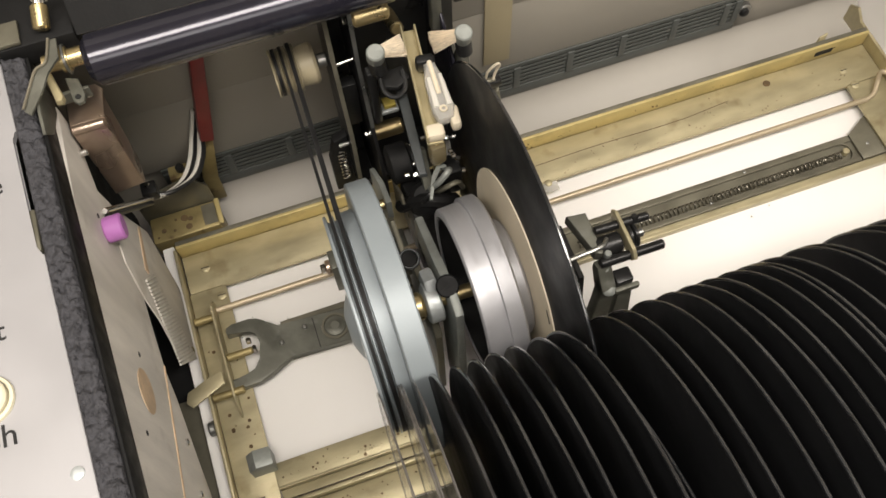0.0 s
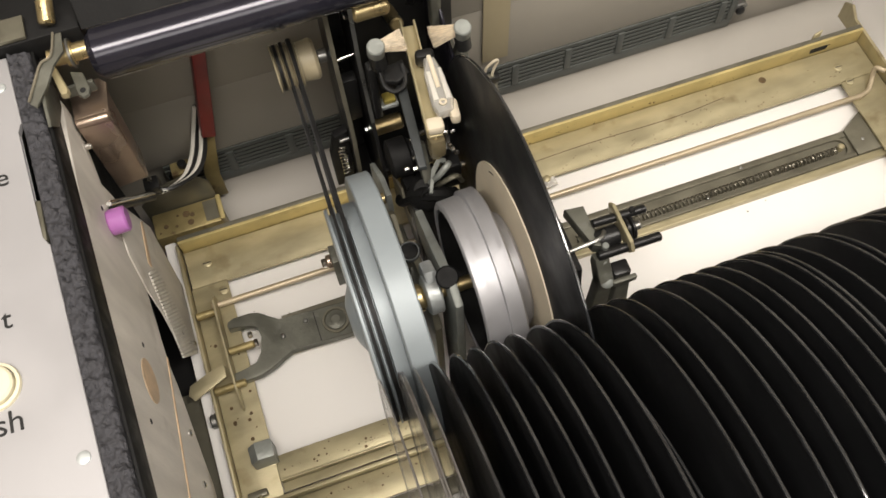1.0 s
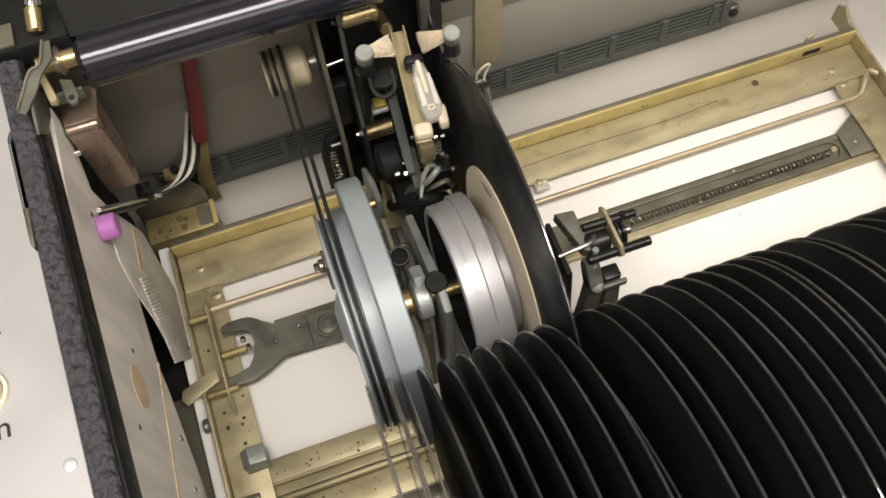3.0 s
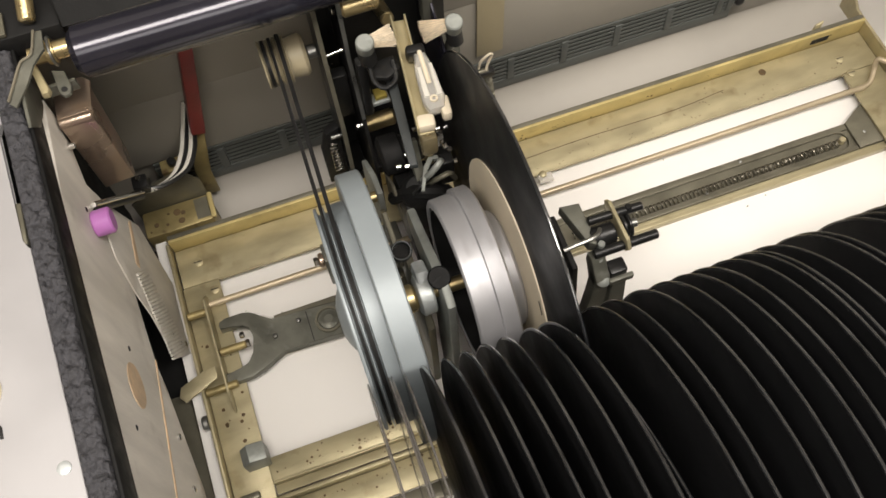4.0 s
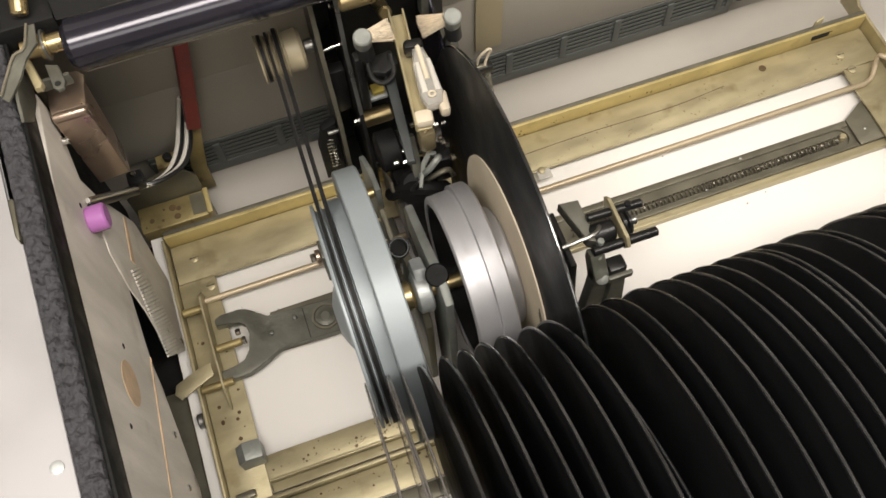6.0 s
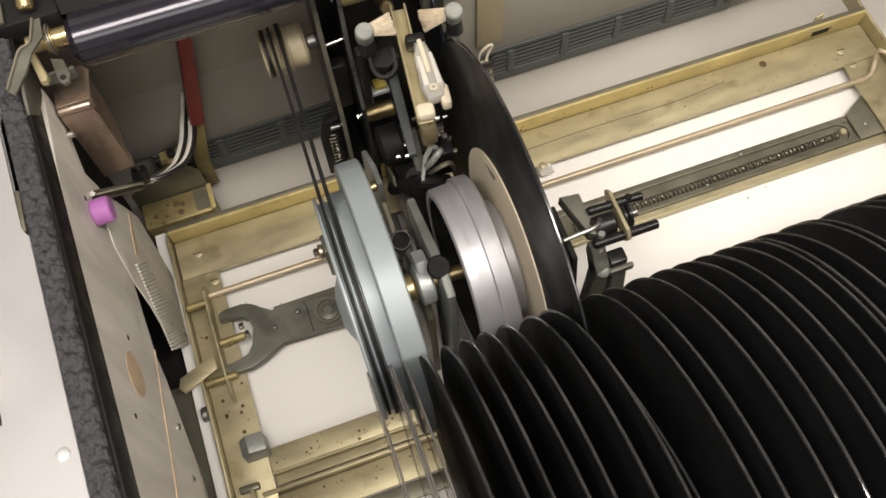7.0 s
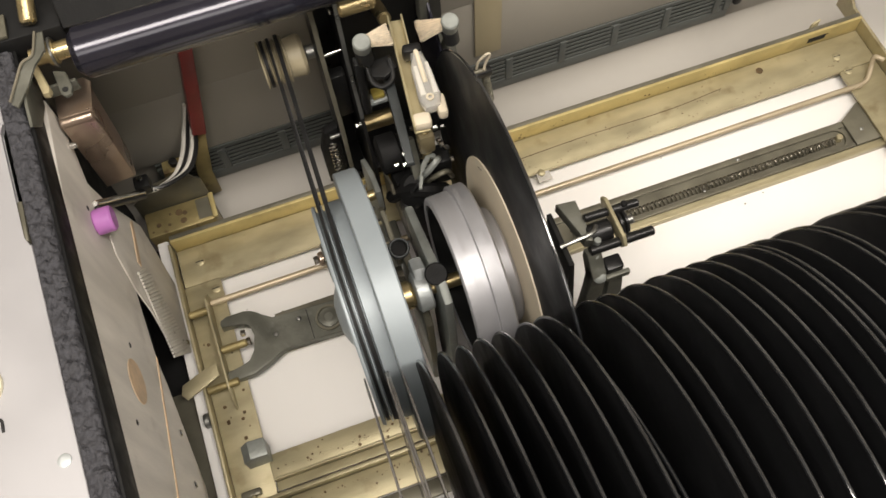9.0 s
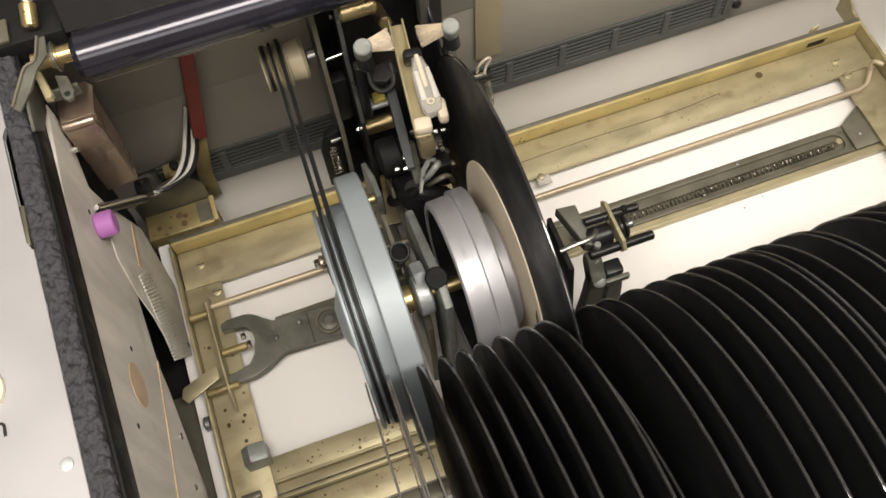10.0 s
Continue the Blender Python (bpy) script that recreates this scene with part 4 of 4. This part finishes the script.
def solenoid():
    s = thing("solenoid", (0.045, 0.19, DZ), "black solenoid with a brass plunger behind the bracket", "solenoid")
    part("body", box(0.0400, 0.0590, 0.1830, 0.2060, 0.0700, 0.1050, 0.003), BLACK, s)
    part("mount", box(0.0440, 0.0560, 0.1920, 0.2130, DZ, 0.0700, 0.001), BLACK, s)
    part("cap", turned([(0, 0.0080), (0.0060, 0.0075), (0.0090, 0.0050)], (0.0480, 0.1900, 0.1050), (0.0470, 0.1860, 0.1200), 20), RUBBER, s)
    part("plunger", rod((0.0250, 0.1930, 0.1080), (0.0330, 0.1930, 0.1085), 0.0024), BRASS, s, "brass plunger")
    part("leaf", slab([(0.1870, 0.1050), (0.1980, 0.1150), (0.2020, 0.1300), (0.1990, 0.1320), (0.1930, 0.1180), (0.1850, 0.1080)], "x", 0.0480, 0.0520, 0.0006), CAST, s)
    part("clamp", box(0.0560, 0.0660, 0.1920, 0.2020, 0.1000, 0.1180, 0.0015), BLACK, s)
    for x, y, z in ((0.0600, 0.1935, 0.1190), (0.0580, 0.1990, 0.1200), (0.0655, 0.1980, 0.1190), (0.0480, 0.2000, 0.1220)):
        part("nut", rod((x, y, z - 0.0012), (x, y - 0.0004, z + 0.0012), 0.0015, 6), CHROME, s)
    part("cable", pipe([(0.0380, 0.1960, 0.0960), (0.0420, 0.1900, 0.1080), (0.0480, 0.1850, 0.1140), (0.0540, 0.1840, 0.1120), (0.0600, 0.1870, 0.1040)], 0.0032, 8), RUBBER, s)
    part("tie", pipe([(0.0440, 0.1870, 0.1090), (0.0460, 0.1840, 0.1180), (0.0500, 0.1850, 0.1210), (0.0530, 0.1900, 0.1180)], 0.0010, 6), BLACK, s)
    part("bent_lever", slab([(0.0470, 0.1800), (0.0485, 0.1795), (0.0525, 0.1890), (0.0560, 0.1930), (0.0585, 0.1915), (0.0590, 0.1935), (0.0560, 0.1955), (0.0515, 0.1905)], "z", 0.1230, 0.1245, 0.0003), GREYCAST, s)
    part("side_leaf", slab([(0.2050, 0.0800), (0.1980, 0.0950), (0.1900, 0.1080), (0.1930, 0.1120), (0.2080, 0.1000)], "x", 0.0375, 0.0388, 0.0004), TINNED, s)
    for x, y, z in ((0.0425, 0.1965, 0.1200), (0.0460, 0.1950, 0.1210), (0.0475, 0.2010, 0.1200), (0.0540, 0.2090, 0.1250), (0.0670, 0.2070, 0.1220), (0.0720, 0.1990, 0.1210), (0.0630, 0.2050, 0.1260)):
        part("stud", rod((x - 0.0014, y, z), (x + 0.0010, y, z), 0.0012, 8), CHROME, s)
    part("wire_loop", pipe([(0.0520, 0.1880, 0.1130), (0.0560, 0.1850, 0.1210), (0.0610, 0.1850, 0.1220), (0.0640, 0.1870, 0.1130)], 0.0012, 8), OLIVE, s)


solenoid()


def bearing_bracket():
    u = thing("bearing_bracket", (0.04, 0.14, DZ), "grey-green cast bearing bracket around the shaft", "bracket")
    part("bar", slab([(0.1800, 0.1110), (0.1780, 0.1160), (0.1500, 0.1270), (0.1330, 0.1340), (0.1250, 0.1300), (0.1200, DZ), (0.1400, DZ), (0.1460, 0.1050), (0.1600, 0.1000), (0.1760, 0.0990)], "x", 0.0392, 0.0428, 0.0008), GREYCAST, u)
    part("web", slab([(0.1700, 0.0900), (0.1640, 0.1130), (0.1450, 0.1180), (0.1300, 0.1000), (0.1300, DZ), (0.1500, DZ), (0.1560, 0.0800)], "x", 0.0315, 0.0350, 0.0010), OLIVE, u)
    part("boss", turned([(0, 0.0070), (0.0010, 0.0085), (0.0058, 0.0085), (0.0066, 0.0075)], (0.0305, AY, AZ), (1, AY, AZ), 28), ALLOY, u)
    part("bush", rod((0.0245, AY, AZ), (0.0304, AY, AZ), 0.0058, 24), BRASS, u, "brass bush")
    part("lug", slab([(0.1520, 0.1160), (0.1500, 0.1260), (0.1430, 0.1300), (0.1380, 0.1260), (0.1400, 0.1150)], "x", 0.0320, 0.0374, 0.0012), ALLOY, u)
    sc = part("screw", turned([(0, 0.0044), (0.0012, 0.0046), (0.0020, 0.0040)], (0.0400, 0.1370, 0.1335), (0.0397, 0.1300, 0.1510), 22), RUBBER, u)
    part("slot", box(-0.0040, 0.0040, -0.0003, 0.0003, 0.0018, 0.0021, m=Matrix.Translation((0.0400, 0.1370, 0.1335)) @ pose(0, 0, 0, 22, 0, 25)), DARK, sc)
    cup = part("cup", ring([(0, 0.0042), (0.0036, 0.0044), (0.0044, 0.0040), (0.0044, 0.0036), (0.0, 0.0034)], (0.0312, 0.1607, 0.1150), (0.0312, 0.1567, 0.13), 28), LEVER, u, "dark grey oil cup")
    part("cup_floor", rod((0.0312, 0.1607, 0.1152), (0.0312, 0.1607, 0.1162), 0.0033, 20), BLACK, cup)
    part("channel", slab([(0.1840, 0.1010), (0.1840, 0.1120), (0.1800, 0.1160), (0.1600, 0.1130), (0.1580, 0.1070), (0.1620, 0.1030), (0.1800, 0.1060)], "x", 0.0290, 0.0312, 0.0004), OLIVE, u)


bearing_bracket()


def brush(name, x, y, z, dx, tip):
    b = thing(name, (x, y, z - 0.02), "cream bristle record brush in a dull steel cap", "brush", "record brushes")
    part("cap", turned([(0, 0.0032), (0.0008, 0.0036), (0.0060, 0.0036), (0.0066, 0.0031)], (x, y, z - 0.0040), (x, y - 0.25, z + 1), 24), GREYCAST, b)
    part("socket", rod((x + 0.0006, y - 0.0010, z - 0.0120), (x, y, z - 0.0042), 0.0034), BLACK, b)
    tuft = bmesh.new()
    rnd = random.Random(5)
    for k in range(460):
        s = rnd.uniform(-1, 1)
        u = rnd.uniform(-1, 1)
        a = Vector((x + dx * 0.3, y + s * 0.0015, z - 0.0005 + u * 0.0015))
        e = Vector((x + tip * rnd.uniform(0.9, 1.03), y + s * 0.0040, z - 0.0005 + u * 0.0024 + rnd.uniform(-0.0004, 0.0004)))
        pipe([a, e], 0.00012, 3, tuft, smooth_steps=0)
    tagged(part("bristles", tuft, BRISTLE, b, "cream bristle tuft"), kind="stuff")
    return b


brush("record_brush", 0.0412, 0.2225, 0.1725, 0.004, 0.0115)
brush("record_brush", 0.0775, 0.2240, 0.1670, -0.004, -0.0130)


def brush_arms():
    a = thing("brush_arm", (0.042, 0.223, 0.10), "dark bent arm carrying the brush cap", "arm", "brush arms")
    part("hook", pipe([(0.0415, 0.2220, 0.1620), (0.0415, 0.2160, 0.1560), (0.0450, 0.2130, 0.1540), (0.0500, 0.2150, 0.1550), (0.0510, 0.2220, 0.1580)], 0.0011, 8), BLACK, a)
    part("plate", slab([(0.0405, 0.2240), (0.0520, 0.2250), (0.0530, 0.2180), (0.0470, 0.2150), (0.0420, 0.2170)], "z", 0.1545, 0.1570, 0.0005), BLACK, a)
    part("bar", slab([(0.0472, 0.2235), (0.0512, 0.2215), (0.0480, 0.1930), (0.0462, 0.1770), (0.0430, 0.1775), (0.0445, 0.1950)], "z", 0.1480, 0.1510, 0.0006), LEVER, a, "blue-grey flat lever bar")
    part("stem", box(0.0370, 0.0410, 0.2250, 0.2300, 0.1200, 0.1560, 0.001), BLACK, a)
    b = thing("brush_arm", (0.078, 0.225, 0.10), "dark bent arm carrying the brush cap", "arm", "brush arms")
    part("stem", slab([(0.2270, 0.1560), (0.2200, 0.1560), (0.2150, 0.1400), (0.2240, 0.1200), (0.2625, 0.1200), (0.2625, 0.1350), (0.2320, 0.1400)], "x", 0.0755, 0.0790, 0.0008), CAST, b)
    part("upright", box(0.0700, 0.0745, 0.2400, 0.2460, 0.1500, 0.1950, 0.001), CAST, b)
    part("knob", box(0.0780, 0.0860, 0.2360, 0.2440, 0.1700, 0.1860, 0.0015), BLACK, b)
    y = thing("yellow_tag", (0.045, 0.226, 0.13), "yellow tape tag in a white clip", "tag")
    part("clip", box(0.0400, 0.0490, 0.2265, 0.2320, 0.1230, 0.1255, 0.0008), ALLOY, y)
    part("tape", box(0.0425, 0.0480, 0.2275, 0.2325, 0.1256, 0.1280, 0.0005), YELLOW, y)


brush_arms()


def tone_arm():
    t = thing("tone_arm", (0.057, 0.21, 0.15), "brass channel tone arm with a clear plastic cartridge", "tone arm")
    tilt = Matrix.Translation((0.0565, 0.2150, 0.1560)) @ pose(0, 0, 0, 0, 0, -7)

    def at(bm):
        bmesh.ops.transform(bm, verts=list(bm.verts), matrix=tilt)
        return bm
    part("channel", at(box(-0.0030, 0.0030, -0.0300, 0.0255, 0.0000, 0.0010, 0.0002)), PALEBRASS, t)
    part("flange", at(box(-0.0034, -0.0026, -0.0300, 0.0255, 0.0005, 0.0055, 0.0002)), PALEBRASS, t)
    part("flange", at(box(0.0022, 0.0030, -0.0120, 0.0255, 0.0005, 0.0045, 0.0002)), PALEBRASS, t)
    shell = slab([(0.0018, 0.0025), (0.0066, 0.0025), (0.0085, -0.0080), (0.0100, -0.0190), (0.0088, -0.0240), (0.0026, -0.0250), (0.0008, -0.0200), (0.0008, -0.0060)], "z", 0.0030, 0.0085, 0.0014)
    car = part("cartridge", at(shell), CLEAR, t, "clear plastic cartridge shell")
    part("core", at(rod((0.0050, -0.0130, 0.0082), (0.0042, 0.0030, 0.0082), 0.0010)), LABEL, car)
    # two white plates painted in as bright reflections of the clear shell
    part("insert", at(slab([(0.0016, -0.0050), (0.0032, -0.0050), (0.0042, -0.0190), (0.0018, -0.0190)], "z", 0.0070, 0.0092, 0.0003)), WIREGLINT, car)
    part("insert", at(slab([(0.0064, -0.0040), (0.0078, -0.0040), (0.0092, -0.0190), (0.0068, -0.0190)], "z", 0.0070, 0.0092, 0.0003)), WIREGLINT, car)
    part("eyelet", at(ring([(0, 0.0016), (0.0006, 0.0016), (0.0006, 0.0008), (0, 0.0008)], (0.0052, -0.0205, 0.0088), (0.0052, -0.0205, 1), 18)), LABEL, car)
    part("dark_cap", at(box(-0.0010, 0.0068, 0.0022, 0.0068, 0.0020, 0.0092, 0.0016)), BLACK, t, "black end cap")
    part("ivory_clip", at(box(-0.0030, 0.0040, -0.0300, -0.0240, 0.0010, 0.0060, 0.0014)), LABEL, t, "ivory plastic clip")
    part("ivory_clip", at(box(0.0070, 0.0110, -0.0275, -0.0180, 0.0020, 0.0075, 0.0014)), LABEL, t, "ivory plastic clip")
    part("stem", rod((0.0560, 0.2440, 0.1550), (0.0560, 0.2625, 0.1450), 0.0030), BRASS, t)
    s = thing("arm_pivot", (0.057, 0.19, 0.11), "amber clear pivot block with bright screws", "pivot")
    part("block", box(0.0525, 0.0595, 0.1925, 0.2000, 0.1270, 0.1400, 0.0015), AMBER, s)
    part("core", rod((0.0560, 0.1960, 0.1175), (0.0560, 0.1960, 0.1410), 0.0020), BRASS, s)
    part("post", rod((0.0560, 0.1990, 0.1400), (0.0560, 0.2000, 0.1555), 0.0016), STEEL, s)
    part("arm", pipe([(0.0500, 0.1880, 0.1180), (0.0530, 0.1840, 0.1290), (0.0570, 0.1850, 0.1330), (0.0585, 0.1880, 0.1290)], 0.0014, 8), GREYCAST, s)
    for x, y, z in ((0.0612, 0.1900, 0.1360), (0.0612, 0.1935, 0.1330), (0.0480, 0.1920, 0.1280), (0.0640, 0.1860, 0.1290)):
        part("screw", rod((x - 0.0010, y, z), (x + 0.0010, y, z), 0.0014, 10), CHROME, s)
    w = thing("motor_coil", (0.046, 0.205, 0.10), "dark motor body with bright screw heads", "motor")
    part("body", turned([(0, 0.0070), (0.0010, 0.0090), (0.0090, 0.0090), (0.0100, 0.0080)], (0.0370, 0.2090, 0.1110), (1, 0.2090, 0.1110), 28), RUBBER, w)
    part("face", rod((0.0470, 0.2090, 0.1110), (0.0482, 0.2090, 0.1110), 0.0072, 24), BLACK, w)
    for dy, dz in ((0.004, 0.004), (-0.005, 0.002), (0.0, -0.005)):
        part("screw", screw_head((0.0482, 0.2090 + dy, 0.1110 + dz), (1, 0, 0), 0.0016), CHROME, w)


tone_arm()


def cover():
    c = thing("record_guard", (0.075, 0.25, 0.10), "glossy black guard behind the spinning record", "guard")
    part("plate", slab([(0.262, 0.05), (0.262, 0.165), (0.2480, 0.168), (0.2250, 0.150), (0.2120, 0.120), (0.2150, 0.05)], "x", 0.0732, 0.0745, 0.0004), GLOSS, c)
    part("spring", coil((0.1045, 0.2550, 0.0810), (0.1075, 0.2550, 0.0560), 0.0018, 0.0004, 12), OLIVE, c)
    part("stud", rod((0.0745, 0.2550, 0.0840), (0.1050, 0.2550, 0.0830), 0.0014), OLIVE, c)
    part("cable_eye", pipe([(0.1000, 0.2550, 0.0860), (0.1010, 0.2550, 0.0910), (0.1050, 0.2550, 0.0950), (0.1070, 0.2550, 0.0940), (0.1050, 0.2550, 0.0890), (0.1035, 0.2540, 0.0850)], 0.0007, 6), LABEL, c)
    part("lug", box(0.0980, 0.1080, 0.2530, 0.2570, 0.0790, 0.0835, 0.0008), BLACK, c)


cover()


def release_bracket():
    r = thing("release_bracket", (0.11, 0.14, DZ), "grey-green cast bracket with black rods and a brass link", "bracket")
    part("wing", slab([(0.1010, 0.1600), (0.1095, 0.1590), (0.1095, 0.1380), (0.1060, 0.1400)], "z", 0.1030, 0.1100, 0.0006), CAST, r)
    part("plate", slab([(0.1600, 0.1028), (0.1340, 0.1028), (0.1250, 0.0500), (0.1250, DZ), (0.1450, DZ), (0.1480, 0.0600)], "x", 0.0970, 0.0995, 0.0005), BLACK, r)
    part("column", slab([(0.1045, 0.1010), (0.1120, 0.1010), (0.1125, 0.0550), (0.1120, DZ), (0.1020, DZ), (0.1045, 0.0600)], "y", 0.1270, 0.1330, 0.0010), CAST, r)
    part("lug", slab([(0.1380, 0.1010), (0.1380, 0.1060), (0.1340, 0.1080), (0.1260, 0.1000), (0.1260, 0.0930), (0.1330, 0.0930)], "x", 0.1045, 0.1110, 0.0008), CAST, r)
    part("leg", slab([(0.1125, 0.0960), (0.1195, 0.0960), (0.1240, 0.0500), (0.1240, DZ), (0.1150, DZ), (0.1150, 0.0480)], "y", 0.1262, 0.1300, 0.0008), CAST, r)
    part("knuckle", box(0.1110, 0.1190, 0.1262, 0.1330, 0.0950, 0.1030, 0.0012), BLACK, r)
    part("clamp", box(0.1100, 0.1210, 0.1240, 0.1262, 0.0960, 0.1000, 0.0006), CAST, r)
    part("barrel", turned([(0, 0.0042), (0.0010, 0.0048), (0.0105, 0.0048), (0.0110, 0.0042)], (0.1080, 0.1430, 0.1060), (1, 0.1430, 0.1080), 24), BLACK, r)
    part("rod", rod((0.1090, 0.1490, 0.1110), (0.1335, 0.1482, 0.1110), 0.0019), BLACK, r)
    part("rod", rod((0.1060, 0.1350, 0.1085), (0.1350, 0.1350, 0.1085), 0.0021), BLACK, r)
    part("rod_clamp", rod((0.1270, 0.1486, 0.1095), (0.1270, 0.1486, 0.1140), 0.0015), BLACK, r)
    part("link", slab([(0.1545, 0.1070), (0.1560, 0.1110), (0.1530, 0.1145), (0.1340, 0.1145), (0.1310, 0.1110), (0.1330, 0.1060)], "x", 0.1195, 0.1212, 0.0004), ZINC, r, "brass link plate")
    part("disc", rod((0.1225, 0.1440, 0.1060), (0.1240, 0.1440, 0.1060), 0.0060, 24), BLACK, r)
    part("disc", rod((0.1250, 0.1440, 0.1060), (0.1265, 0.1440, 0.1060), 0.0055, 24), BLACK, r)
    part("axle", rod((0.1212, 0.1440, 0.1060), (0.1300, 0.1440, 0.1060), 0.0020), STEEL, r)
    part("wire", pipe([(0.0945, 0.1397, 0.1120), (0.1000, 0.1397, 0.1132), (0.1060, 0.1400, 0.1135), (0.1100, 0.1412, 0.1130), (0.1125, 0.1440, 0.1110)], 0.0010, 8), STEEL, r, "bright steel wire arm")
    for y, z in ((0.1345, 0.1055), (0.1268, 0.0985)):
        part("screw", screw_head((0.1080, y, z), (-0.2, -0.5, 1), 0.0030, 0.0018), GREYCAST, r)
    part("pin", rod((0.1100, 0.1370, 0.1060), (0.1100, 0.1370, 0.1130), 0.0015), GREYCAST, r)
    part("foot", box(0.1020, 0.1250, 0.1255, 0.1340, DZ, 0.0205, 0.0006), CAST, r)


release_bracket()


def floor_bits():
    b = thing("frame_bolt", (0.0, 0.2, DZ), "hex bolt and collar on a stand behind the wheel", "bolt")
    part("stand", box(-0.0005, 0.0040, 0.1950, 0.2050, DZ, 0.0580, 0.0006), CAST, b)
    part("collar", rod((-0.0030, 0.1990, 0.0530), (-0.0005, 0.1990, 0.0530), 0.0036, 24), BRONZE, b)
    part("hex", rod((-0.0055, 0.1990, 0.0530), (-0.0030, 0.1990, 0.0530), 0.0024, 6), CHROME, b)
    rnd = random.Random(3)
    d = bmesh.new()
    for _ in range(14):
        x, y = rnd.uniform(-0.05, 0.28), rnd.uniform(0.125, 0.21)
        rod((x, y, DZ), (x, y, DZ + 0.0002), rnd.uniform(0.0002, 0.0005), 6, bm=d)
    single("dust_specks", d, OLIVE, "scattered dark dust specks on the white floor", "dust", kind="stuff")


floor_bits()


# ---- movement ----
def motions():
    steps = [k * 0.1 for k in range(101)]
    walk(deck, [(t, pose(0.0, AY, AZ, 270 * t)) for t in steps])
    walk(record, [(t, pose(0.0705, AY, AZ, 270 * t)) for t in steps])
    walk(pulley, [(k / 30, pose(0.012, 0.2505, 0.1415, 80 * k)) for k in range(301)])


motions()
